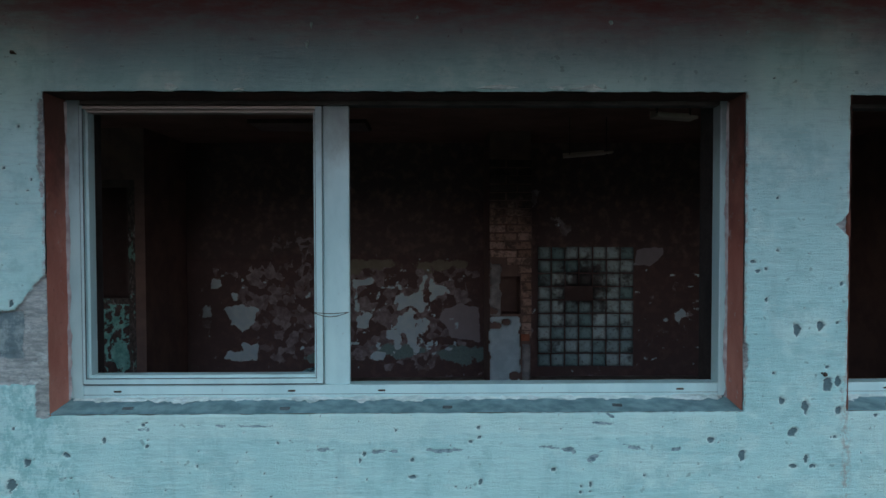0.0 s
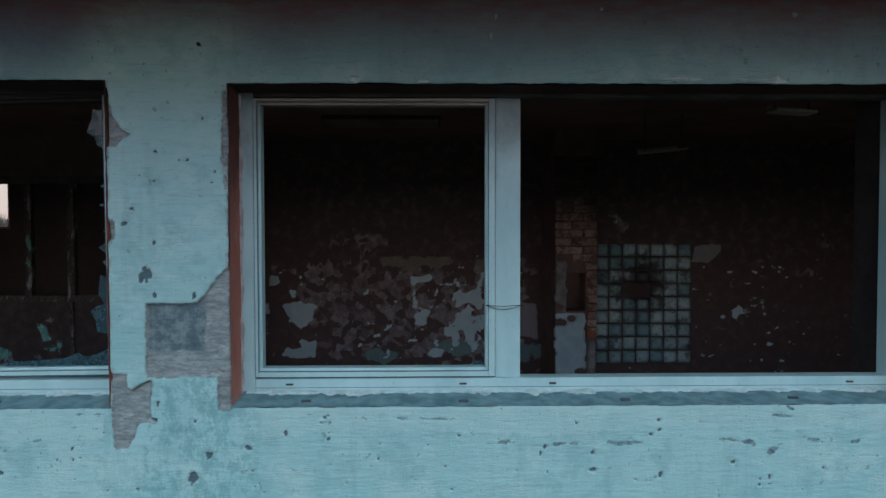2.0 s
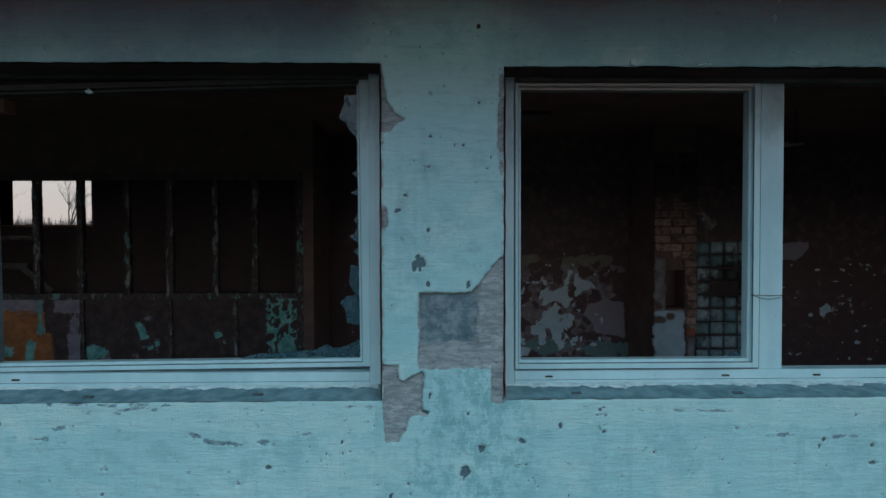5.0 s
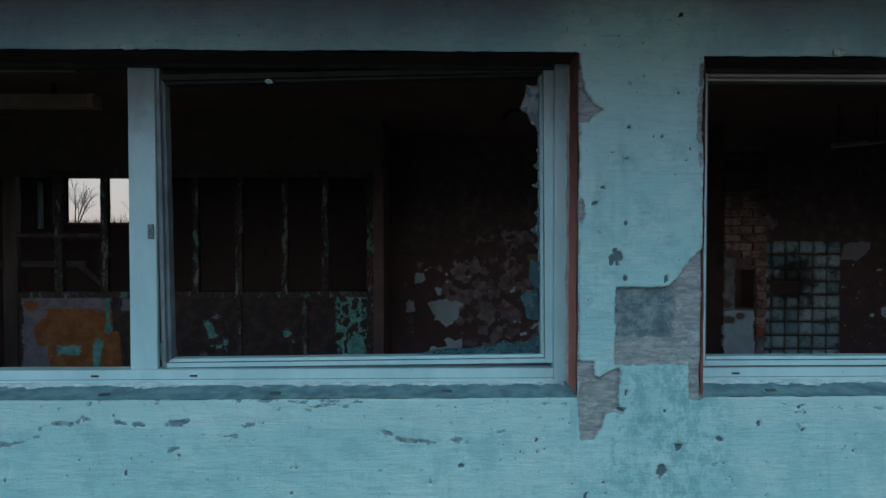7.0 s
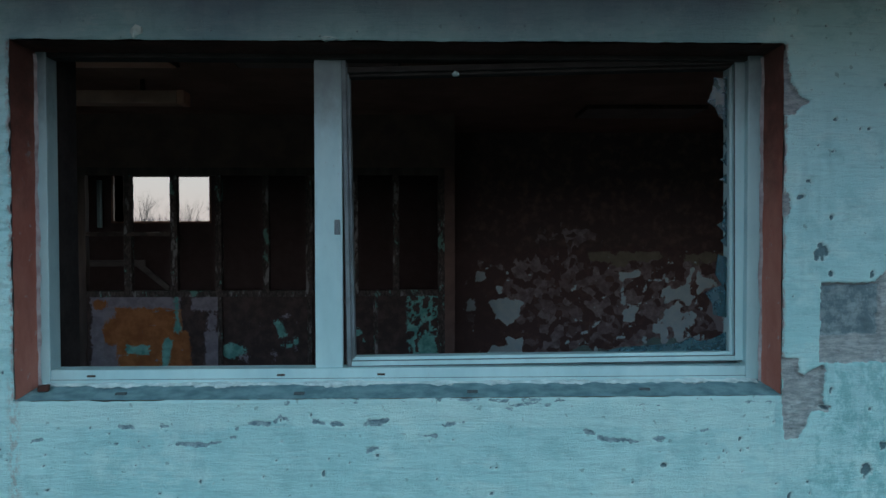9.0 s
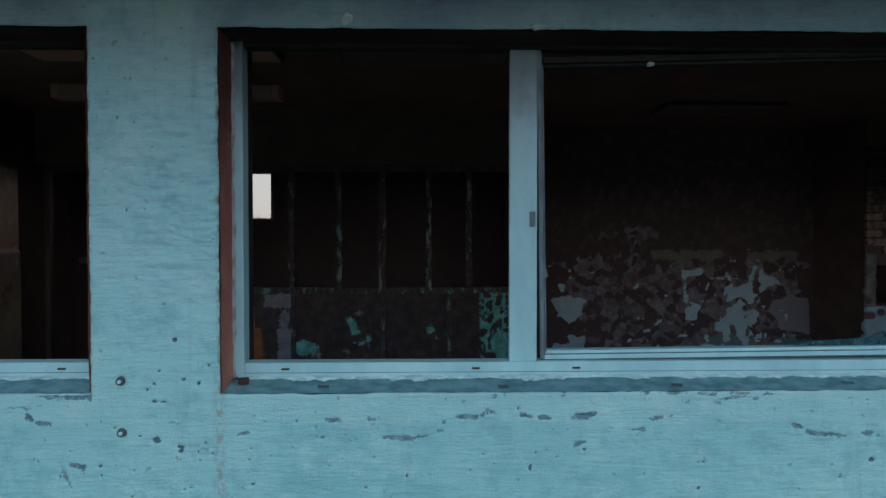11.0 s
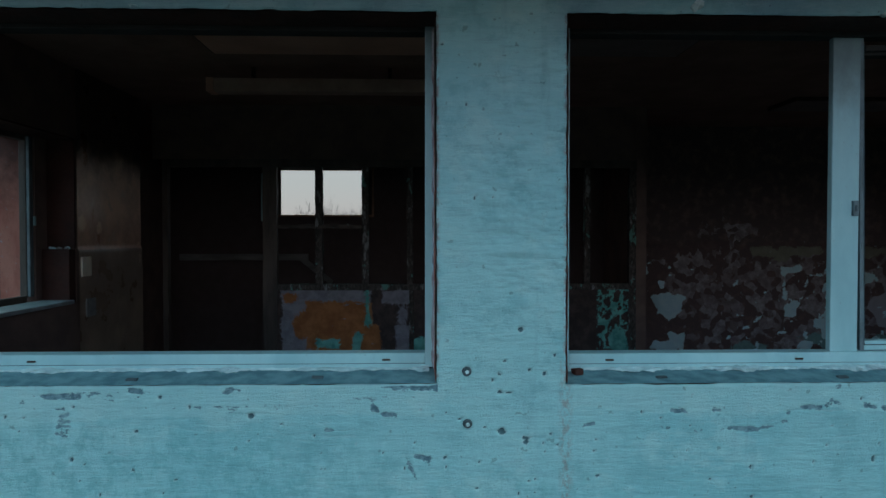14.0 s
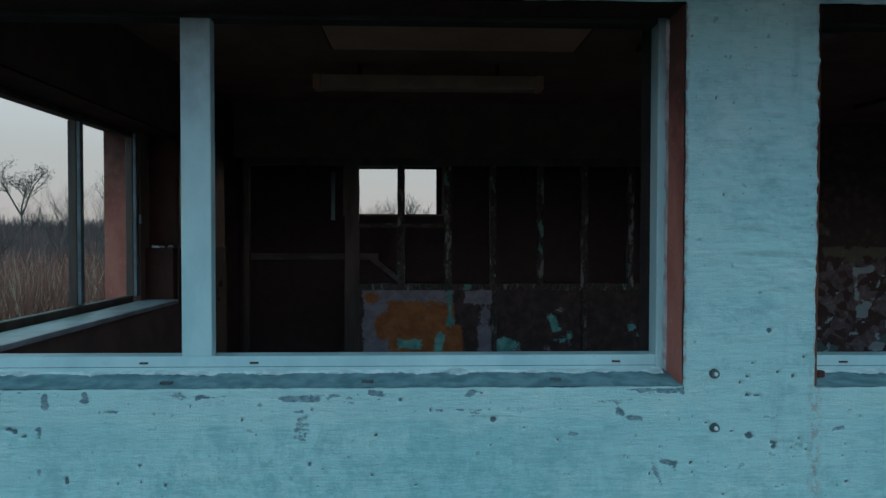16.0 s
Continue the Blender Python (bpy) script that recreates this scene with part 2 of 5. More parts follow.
def side_paint():
    """Brown gloss paint, darker below the dado, turning near black towards the ceiling."""
    m = Mat("scorched_brown_wall_paint")
    n1, n2 = m.noise(3, 5, 0.6), m.noise(40, 5, 0.7, (1, 1, 1), 3.0)
    up = m.step(m.math("ADD", height_of(m), m.math("MULTIPLY", n2, 0.03)), 1.285, 1.295)
    col = m.mix(m.step(n1, 0.36, 0.66), (0.26, 0.182, 0.138), (0.42, 0.30, 0.225))
    col = m.mix(up, col, m.mix(m.step(n1, 0.38, 0.64), (0.55, 0.31, 0.21), (0.80, 0.50, 0.34)))
    col = m.mix(m.math("MULTIPLY", up, m.step(m.noise(9, 4, 0.6, (1, 1, 1), 9.0), 0.60, 0.66, 0, 0.8)), col, (0.62, 0.42, 0.30))
    col = m.mix(m.step(n2, 0.66, 0.74, 0, 0.6), col, (0.05, 0.038, 0.034))
    col = m.mix(m.step(m.math("ADD", m.attr("peel"), m.math("MULTIPLY", m.math("SUBTRACT", n2, 0.5), 0.06)), -0.005, 0.02, 0, 0.85), col, (0.92, 0.68, 0.48))
    upper_dark = m.math("ADD", height_of(m), m.math("MULTIPLY", m.noise(4, 5, 0.65, (1, 1, 1), 14.0), 0.5))
    col = m.mix(m.step(upper_dark, 2.02, 2.30, 0, 0.92), col, (0.030, 0.026, 0.025))
    return m.out(col, m.step(n1, 0.3, 0.7, 0.25, 0.5), n2, 0.002, 0.5)


def height_of(m):
    n = m.t.nodes.new("ShaderNodeSeparateXYZ")
    m.t.links.new(m.co, n.inputs[0])
    return n.outputs[2]


def glass_dirty():
    m = Mat("dirty_window_glass")
    m.b.inputs["Transmission Weight"].default_value = 0.7
    m.b.inputs["IOR"].default_value = 1.45
    n = m.noise(25, 5, 0.7)
    return m.out(m.mix(n, (0.05, 0.16, 0.21), (0.12, 0.29, 0.37)), m.step(n, 0.3, 0.7, 0.08, 0.4))


def upvc_white():
    m = Mat("weathered_white_upvc")
    n1, n2 = m.noise(5, 5, 0.65, (1, 1, 0.4)), m.noise(70, 4, 0.7, (1, 1, 1), 4.0)
    col = m.mix(m.step(n1, 0.35, 0.7), (0.52, 0.735, 0.77), (0.40, 0.61, 0.655))
    col = m.mix(m.step(n2, 0.62, 0.74, 0, 0.5), col, (0.30, 0.36, 0.39))
    # darker towards the top: soot, with lintel shade put into the colour
    upper_dark = m.math("ADD", height_of(m), m.math("MULTIPLY", m.noise(5, 5, 0.7, (1, 1, 0.6), 13.0), 0.6))
    col = m.mix(m.step(upper_dark, 1.98, 2.36, 0, 0.75), col, (0.13, 0.135, 0.15))
    return m.out(col, m.step(n1, 0.3, 0.7, 0.35, 0.55), n2, 0.0008, 0.3)


def red_reveal():
    m = Mat("red_brown_reveal_paint")
    n1, n2 = m.noise(6, 5, 0.65, (1, 1, 0.5)), m.noise(60, 5, 0.7, (1, 1, 0.6), 4.0)
    col = m.mix(m.step(n1, 0.3, 0.7), (0.46, 0.15, 0.115), (0.60, 0.245, 0.19))
    col = m.mix(m.step(n2, 0.60, 0.75, 0, 0.7), col, (0.24, 0.095, 0.08))
    col = m.mix(m.step(m.noise(22, 5, 0.7, (1, 1, 1), 9.0), 0.62, 0.68, 0, 0.8), col, (0.50, 0.40, 0.40))
    # upper reveal darkened in the paint: smoke stain and eaves shade together
    upper_dark = m.math("ADD", height_of(m), m.math("MULTIPLY", m.noise(7, 5, 0.7, (1, 1, 1), 19.0), 0.7))
    col = m.mix(m.step(upper_dark, 1.75, 2.35, 0, 0.88), col, (0.075, 0.040, 0.035))
    return m.out(col, 0.85, n2, 0.003, 0.6, spec=0.3)


FACADE, SOOT, PANEL, GLASS, UPVC, RED = facade_paint(), soot_wall(), panel_paint(), glass_dirty(), upvc_white(), red_reveal()
MORTAR = plain("grey_cement_sill", (0.11, 0.225, 0.27), (0.27, 0.46, 0.52), 14, 0.9, 110, 0.8, 0.004)
RUBBER = plain("dark_gasket", (0.05, 0.07, 0.08), (0.12, 0.15, 0.17), 20, 0.7, 80)
GREYED = plain("greyed_upvc", (0.10, 0.125, 0.14), (0.23, 0.28, 0.31), 8, 0.5, 60, 0.4, 0.001)
DARK_TRIM = plain("sooted_upvc", (0.036, 0.030, 0.030), (0.095, 0.078, 0.076), 7, 0.85, 60, 0.4, 0.001)
TANNED = plain("tan_upvc", (0.24, 0.19, 0.18), (0.46, 0.38, 0.36), 4, 0.5, 60, 0.4, 0.001, 0, (0.3, 1, 1))
PLUGGED = plain("pinkish_joint_filler", (0.30, 0.22, 0.23), (0.60, 0.56, 0.58), 18, 0.9, 120, 0.8, 0.003)
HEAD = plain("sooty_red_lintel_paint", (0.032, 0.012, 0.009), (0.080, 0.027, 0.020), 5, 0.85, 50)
SEALANT = plain("white_filler_crumbs", (0.80, 0.93, 0.95), (0.46, 0.62, 0.66), 22, 0.9, 120, 0.8, 0.004)
BODY = plain("bare_masonry", (0.20, 0.20, 0.21), (0.34, 0.32, 0.32), 12, 0.9, 80, 0.8, 0.004)
CEIL = plain("sooty_ceiling", (0.22, 0.122, 0.098), (0.36, 0.21, 0.165), 3, 0.85, 40)
FLOOR = plain("pale_bounce_floor", (0.20, 0.17, 0.155), (0.42, 0.36, 0.33), 6, 0.9, 60, 0.8, 0.01)
BROWN = plain("scorched_brown_wall", (0.22, 0.11, 0.068), (0.48, 0.25, 0.15), 4, 0.55, 45, 0.5)
SIDE = side_paint()
CHAR = plain("charred_black_board", (0.15, 0.098, 0.086), (0.23, 0.148, 0.125), 5, 0.8, 50)
WOOD = plain("charred_timber", (0.042, 0.033, 0.030), (0.14, 0.105, 0.085), 9, 0.6, 60, 0.8, 0.003, 0, (1, 1, 0.15))
SOFFIT = plain("dark_red_eaves_boards", (0.46, 0.085, 0.055), (0.56, 0.13, 0.085), 4, 0.8, 50)
ROOF = plain("grey_roof_sheet", (0.07, 0.07, 0.07), (0.22, 0.21, 0.20), 3, 0.8, 40)
LAMP = plain("sooty_lamp_plastic", (0.46, 0.27, 0.21), (0.64, 0.40, 0.31), 5, 0.5, 50)
TRAY = plain("browned_lamp_tray", (0.46, 0.36, 0.30), (0.70, 0.57, 0.48), 4, 0.5, 50)
DIFFUSER = plain("browned_lamp_diffuser", (0.66, 0.33, 0.23), (0.82, 0.46, 0.33), 4, 0.5, 50)
DIM_COVER = plain("dark_lamp_diffuser", (0.17, 0.125, 0.115), (0.30, 0.22, 0.20), 4, 0.5, 50)
CARD = plain("yellowed_plate", (0.82, 0.68, 0.54), (0.92, 0.82, 0.68), 12, 0.6, 80)
STEEL = plain("rusty_iron", (0.05, 0.035, 0.03), (0.13, 0.09, 0.07), 30, 0.7, 150, 0.6, 0.001, 0.6)
ASHEN = plain("ash_grey_board", (0.12, 0.11, 0.105), (0.27, 0.245, 0.235), 12, 0.85, 70, 0.7, 0.004, 0, (0.2, 1, 1))
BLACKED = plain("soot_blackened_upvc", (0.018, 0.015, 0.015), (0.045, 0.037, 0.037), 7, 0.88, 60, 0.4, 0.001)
PALE = plain("sooty_grey_plaster", (0.17, 0.17, 0.175), (0.38, 0.37, 0.36), 10, 0.85, 70, 0.7, 0.004)
BLUEP = plain("pale_blue_plaster", (0.40, 0.56, 0.62), (0.62, 0.78, 0.83), 7, 0.85, 70, 0.7, 0.004)
BROWNP = plain("sooty_brown_plaster", (0.11, 0.06, 0.05), (0.26, 0.15, 0.12), 9, 0.85, 70, 0.7, 0.004)
SILLW = plain("grey_white_sill_board", (0.30, 0.32, 0.36), (0.52, 0.54, 0.58), 6, 0.45, 60, 0.5)


def brick_mat():
    m = Mat("sooted_brick", True)
    r, n = m.rand(), m.noise(40, 5, 0.7)
    col = m.mix(r, (0.36, 0.225, 0.175), (0.60, 0.42, 0.35))
    col = m.mix(m.step(n, 0.48, 0.66, 0, 0.6), col, (0.10, 0.07, 0.06))
    col = m.mix(m.step(m.noise(11, 6, 0.7, (1, 1, 1), 5.0), 0.46, 0.60, 0, 0.75), col, (0.075, 0.055, 0.050))
    # bricks turn near black towards the top
    soot = m.math("ADD", height_of(m), m.math("MULTIPLY", m.noise(5, 4, 0.7), 0.7))
    col = m.mix(m.step(soot, 1.88, 2.22, 0, 0.90), col, (0.032, 0.026, 0.025))
    return m.out(col, 0.9, n, 0.004, 0.8)


def tile_mat():
    m = Mat("sooted_glazed_tile", True)
    r, n = m.rand(), m.noise(5, 5, 0.65)
    col = m.mix(r, (0.26, 0.48, 0.50), (0.72, 0.92, 0.92))
    col = m.mix(m.step(n, 0.50, 0.66, 0, 0.85), col, (0.05, 0.058, 0.06))
    col = m.mix(m.step(m.noise(34, 5, 0.7, (1, 1, 1), 5.0), 0.52, 0.72, 0, 0.8), col, (0.06, 0.07, 0.07))
    where = m.t.nodes.new("ShaderNodeSeparateXYZ")
    m.t.links.new(m.co, where.inputs[0])
    far = m.math("SQRT", m.math("ADD", m.math("POWER", m.math("SUBTRACT", where.outputs[0], 1.74), 2.0), m.math("POWER", m.math("SUBTRACT", where.outputs[2], 0.98), 2.0)))
    far = m.math("ADD", far, m.math("MULTIPLY", m.math("SUBTRACT", m.noise(9, 5, 0.7, (1, 1, 1), 17.0), 0.5), 0.55))
    col = m.mix(m.step(far, 0.14, 0.34, 0.9, 0), col, (0.055, 0.042, 0.040))
    axes = m.t.nodes.new("ShaderNodeSeparateXYZ")
    m.t.links.new(m.t.nodes.new("ShaderNodeTexCoord").outputs["Object"], axes.inputs[0])
    # dark rim set off right and down: pillow shading painted over joint grime
    rim = m.math("MAXIMUM", m.math("ABSOLUTE", m.math("ADD", axes.outputs[0], 0.012)), m.math("ABSOLUTE", m.math("SUBTRACT", axes.outputs[2], 0.010)))
    rim = m.math("ADD", rim, m.math("MULTIPLY", m.math("SUBTRACT", m.noise(30, 4, 0.7, (1, 1, 1), 11.0), 0.5), 0.05))
    col = m.mix(m.step(rim, 0.040, 0.088, 0, 0.55), col, (0.035, 0.045, 0.048))
    return m.out(col, m.step(n, 0.4, 0.7, 0.14, 0.4), m.noise(60, 3), 0.002, 0.3)


BRICK, TILE = brick_mat(), tile_mat()
REDBRICK = plain("red_brick", (0.34, 0.10, 0.055), (0.42, 0.15, 0.08), 20, 0.9, 80)


# ---- mesh helpers ----
def finish(name, bm, material, parent=None, label="", smooth=False):
    me = bpy.data.meshes.new(name)
    bm.normal_update()
    bm.to_mesh(me)
    bm.free()
    me.materials.append(material)
    if smooth:
        me.polygons.foreach_set("use_smooth", [True] * len(me.polygons))
    ob = new(name, me)
    ob.parent = parent
    if label:
        tagged(ob, label)
    return ob


def part(name, bm, material, parent, label="", smooth=False):
    return finish(name, bm, material, parent, label, smooth)


def box(bm, x0, x1, y0, y1, z0, z1, bevel=0.0, m=None):
    vs = bmesh.ops.create_cube(bm, size=1.0)["verts"]
    t = Matrix.Translation(((x0 + x1) / 2, (y0 + y1) / 2, (z0 + z1) / 2)) @ Matrix.Diagonal((x1 - x0, y1 - y0, z1 - z0, 1))
    bmesh.ops.transform(bm, matrix=(m @ t) if m else t, verts=vs)
    if bevel:
        es = {e for v in vs for e in v.link_edges}
        bmesh.ops.bevel(bm, geom=list(es), offset=bevel, segments=2, affect="EDGES", profile=0.6)


def boxes(name, items, material, parent=None, bevel=0.0, label=""):
    bm = bmesh.new()
    for it in items:
        box(bm, *it, bevel=bevel)
    return finish(name, bm, material, parent, label)


def fbm(x, z, scale, seed, octaves=4):
    """Smooth value noise on arrays, about -1 to 1."""
    total, amp = np.zeros_like(x), 1.0
    for o in range(octaves):
        rng = np.random.RandomState(seed * 17 + o)
        table = rng.rand(256, 256) * 2 - 1
        u, v = x / scale * 2 ** o + 31.7 * o + 97.3, z / scale * 2 ** o + 11.1 * o + 53.9
        i, j = np.floor(u).astype(int), np.floor(v).astype(int)
        fu, fv = u - i, v - j
        fu, fv = fu * fu * (3 - 2 * fu), fv * fv * (3 - 2 * fv)
        a, b = table[i % 256, j % 256], table[(i + 1) % 256, j % 256]
        c, d = table[i % 256, (j + 1) % 256], table[(i + 1) % 256, (j + 1) % 256]
        total += amp * ((a * (1 - fu) + b * fu) * (1 - fv) + (c * (1 - fu) + d * fu) * fv)
        amp *= 0.5
    return total / 1.6


def sstep(v, lo, hi):
    t = np.clip((v - lo) / (hi - lo), 0, 1)
    return t * t * (3 - 2 * t)


def blob(x, z, cx, cz, rx, rz):
    """Depth inside an ellipse, in metres, negative outside."""
    q = np.sqrt(((x - cx) / rx) ** 2 + ((z - cz) / rz) ** 2)
    return (1 - q) * min(rx, rz)


def slab(x, z, x0, x1, z0, z1):
    return np.minimum(np.minimum(x - x0, x1 - x), np.minimum(z - z0, z1 - z))


def poly(x, z, pts):
    """Depth inside a simple outline, negative outside."""
    inside, best = np.zeros(x.shape, bool), np.full(x.shape, 9.0)
    for (ax, az), (bx, bz) in zip(pts, pts[1:] + pts[:1]):
        cross = ((az > z) != (bz > z)) & (x < (bx - ax) * (z - az) / (bz - az + 1e-12) + ax)
        inside ^= cross
        t = np.clip(((x - ax) * (bx - ax) + (z - az) * (bz - az)) / ((bx - ax) ** 2 + (bz - az) ** 2 + 1e-12), 0, 1)
        best = np.minimum(best, np.hypot(x - ax - t * (bx - ax), z - az - t * (bz - az)))
    return np.where(inside, best, -best)


def stroke(x, z, ax, az, bx, bz, r):
    t = np.clip(((x - ax) * (bx - ax) + (z - az) * (bz - az)) / ((bx - ax) ** 2 + (bz - az) ** 2), 0, 1)
    return r - np.hypot(x - ax - t * (bx - ax), z - az - t * (bz - az))


def lines(stops, step):
    """Grid lines that hit every stop and are about step apart."""
    out = [stops[0]]
    for a, b in zip(stops, stops[1:]):
        n = max(1, round((b - a) / step))
        out += [a + (b - a) * (k + 1) / n for k in range(n)]
    return np.array(out)


def relief(name, us, vs, place, holes, fields, material, parent=None, label=""):
    """A sheet over the grid us x vs. place(u, v) gives points; cells whose middle is in a hole are left out."""
    u, v = np.meshgrid(us, vs, indexing="ij")
    pts = place(u, v)
    nu, nv = u.shape
    idx = np.arange(nu * nv).reshape(nu, nv)
    cu, cv = (us[:-1] + us[1:])[:, None] / 2, (vs[:-1] + vs[1:])[None, :] / 2
    keep = np.ones((nu - 1, nv - 1), bool)
    for a, b, c, d in holes:
        keep &= ~((cu > a) & (cu < b) & (cv > c) & (cv < d))
    quads = np.stack([idx[:-1, :-1], idx[1:, :-1], idx[1:, 1:], idx[:-1, 1:]], -1)[keep]
    used = np.unique(quads)
    remap = np.zeros(nu * nv, int)
    remap[used] = np.arange(len(used))
    quads = remap[quads]
    co = pts.reshape(-1, 3)[used]
    me = bpy.data.meshes.new(name)
    me.vertices.add(len(co))
    me.vertices.foreach_set("co", co.astype(np.float32).ravel())
    me.loops.add(quads.size)
    me.loops.foreach_set("vertex_index", quads.astype(np.int32).ravel())
    me.polygons.add(len(quads))
    me.polygons.foreach_set("loop_start", np.arange(0, quads.size, 4, dtype=np.int32))
    me.polygons.foreach_set("use_smooth", np.ones(len(quads), bool))
    for key, val in fields(u, v).items():
        at = me.attributes.new(key, "FLOAT", "POINT")
        at.data.foreach_set("value", val.reshape(-1)[used].astype(np.float32))
    me.update(calc_edges=True)
    me.validate()
    me.materials.append(material)
    ob = new(name, me)
    ob.parent = parent
    if label:
        tagged(ob, label)
    return ob


# ---- the building: front wall ----
OPEN = [(-6.83, -4.415, 0.945, 2.04), (-4.02, -1.61, 0.94, 2.04), (-1.2, 1.2, 0.94, 2.03), (1.567, 3.97, 0.94, 2.02)]
SKIN = [(x0, x1, z0 - .014, z1) for x0, x1, z0, z1 in OPEN]
XW, XE, YF, YI, YB, TOP = -7.215, 4.6, -0.014, 0.36, 4.567, 2.5
BOT = -0.35

# pocks in the plaster, pier by pier: (x, z, radius)
PITS_A = [(-1.285, 1.913, .0055), (-1.445, 1.801, .007), (-1.365, 1.772, .005), (-1.336, 1.772, .006), (-1.5, 1.719, .005), (-1.452, 1.701, .008), (-1.245, 1.734, .007), (-1.258, 1.696, .005), (-1.529, 1.607, .007), (-1.518, 1.602, .006), (-1.552, 1.556, .008), (-1.454, 1.494, .009),
          (-1.487, 1.385, .017), (-1.5, 1.365, .009), (-1.455, 1.312, .008), (-1.322, 1.31, .008), (-1.448, .938, .007), (-1.467, .884, .015), (-1.333, .675, .017), (-1.521, .644, .009), (-1.322, .878, .007), (-1.147, .789, .009), (-1.278, .758, .009), (-1.581, .6, .011)]
PITS_D = [(1.316, 1.487, .0058), (1.232, 1.448, .008), (1.248, 1.413, .008), (1.276, 1.422, .010), (1.279, 1.314, .006), (1.541, 1.369, .010), (1.389, 1.212, .014), (1.468, 1.227, .016), (1.528, 1.233, .008), (1.308, 1.058, .006), (1.495, 1.079, .010), (1.499, 1.02, .019),
          (1.531, 1.03, .013), (1.338, .961, .014), (1.417, .939, .017), (1.539, .922, .015), (1.375, .847, .012), (1.522, .833, .008), (1.424, .758, .010), (1.377, .73, .010), (1.446, .732, .010), (1.197, .767, .015), (1.669, .908, .008), (1.087, .827, .012), (1.087, .819, .010)]
PITS_C = [(-4.324, 1.767, .005), (-4.299, 1.488, .005), (-4.243, 1.49, .004), (-4.158, 1.091, .010), (-4.056, 1.014, .005), (-4.087, .958, .007), (-4.133, .969, .005), (-4.224, .956, .007), (-4.243, .939, .005), (-4.223, .902, .008), (-4.194, .901, .007), (-4.218, .783, .012),
          (-4.269, .796, .005), (-4.14, .758, .010), (-4.092, .746, .007), (-4.387, .704, .009), (-4.114, .637, .007), (-4.133, .632, .007), (-4.285, .69, .004), (-4.292, .609, .005), (-4.164, .592, .005), (-4.322, .966, .013), (-4.32, .808, .014)]
PITS_S = [(-5.689, .839, .005), (-5.492, .867, .005), (-5.497, .71, .010), (-5.979, .71, .007), (-6.182, .667, .008), (-6.34, .816, .013), (-6.324, .811, .011), (-6.299, .797, .007), (-5.905, .654, .007), (-5.151, .864, .007), (-4.966, .836, .009), (-5.308, .792, .008), (-4.878, .81, .005), (-5.237, .896, .008),
          (-3.935, .722, .005), (-3.927, .646, .007), (-3.451, .666, .005), (-3.214, .732, .005), (-2.986, .721, .005), (-2.896, .744, .007), (-3.068, .686, .007), (-3.05, .734, .005), (-1.986, .704, .009), (-1.742, .787, .007), (-1.796, .747, .005), (-1.741, .749, .005), (-2.086, .65, .007), (-2.536, .618, .007)]
PITS_W = [(-.879, .889, .010), (-1.013, .839, .010), (-.868, .814, .008), (-1.139, .784, .008), (-.697, .743, .008), (-.416, .822, .008), (-.118, .783, .008), (-.134, .76, .006), (-.464, .716, .006), (.05, .763, .008), (.046, .701, .010), (.275, .872, .010), (.281, .837, .008), (.25, .823, .008), (.541, .722, .010), (.285, .686, .010), (.636, .664, .006), (.634, .646, .008), (.669, .672, .008), (.857, .701, .008)]
# flakes below the sills: (x0, z0, x1, z1, half width)
FLAKES_B = [(-3.969, .8, -3.938, .807, .005), (-3.747, .795, -3.709, .791, .0034), (-3.695, .841, -3.657, .843, .006), (-3.569, .842, -3.547, .842, .007), (-3.627, .782, -3.604, .781, .0034), (-3.555, .783, -3.508, .786, .007), (-3.508, .788, -3.429, .782, .010), (-3.429, .783, -3.385, .794, .007), (-3.385, .802, -3.341, .807, .007),
            (-3.336, .832, -3.329, .844, .0034), (-3.294, .851, -3.236, .85, .006), (-3.218, .857, -3.199, .871, .007), (-3.199, .871, -3.168, .85, .005), (-3.094, .853, -3.067, .849, .007), (-3.035, .842, -3.005, .845, .009), (-2.943, .837, -2.916, .844, .005), (-2.916, .848, -2.872, .854, .012), (-2.924, .762, -2.897, .768, .007)]
FLAKES_C = [(-2.768, .805, -2.714, .807, .0044), (-2.688, .837, -2.607, .853, .0044), (-2.236, .814, -2.222, .809, .010), (-2.222, .809, -2.186, .79, .008), (-2.186, .79, -2.096, .786, .0053), (-2.096, .782, -2.059, .778, .007), (-2.059, .78, -2.036, .791, .0053), (-2.032, .791, -1.992, .791, .007), (-2.213, .875, -2.168, .877, .0044), (-2.491, .893, -2.474, .889, .0053), (-2.599, .888, -2.59, .892, .0044), (-1.869, .815, -1.848, .818, .0035), (-2.705, .925, -2.697, .912, .007)]
FLAKES_D = [(-.311, .796, -.243, .8, .0058), (-.243, .8, -.204, .797, .003), (-.083, .793, -.009, .795, .0058), (.099, .798, .216, .793, .007), (.491, .808, .531, .804, .005), (.531, .802, .609, .79, .006), (.688, .775, .669, .757, .010), (.688, .783, .708, .785, .005), (.777, .813, .846, .796, .004), (.955, .792, .975, .792, .006), (.727, .92, .747, .904, .005)]
FLAKES_E = [(-5.669, .889, -5.638, .886, .005), (-5.324, .914, -5.297, .909, .008), (-5.04, .907, -5.027, .915, .010), (-5.032, .915, -4.999, .915, .0065), (-4.744, .791, -4.686, .792, .004), (-6.129, .896, -6.128, .916, .008), (-6.241, .909, -6.239, .876, .0065), (-6.255, .817, -6.255, .796, .004), (-6.257, .7, -6.255, .684, .004), (-4.604, .859, -4.596, .854, .010), (-4.571, .84, -4.538, .834, .005), (-4.475, .712, -4.44, .702, .011), (-4.50, .69, -4.475, .64, .004)]
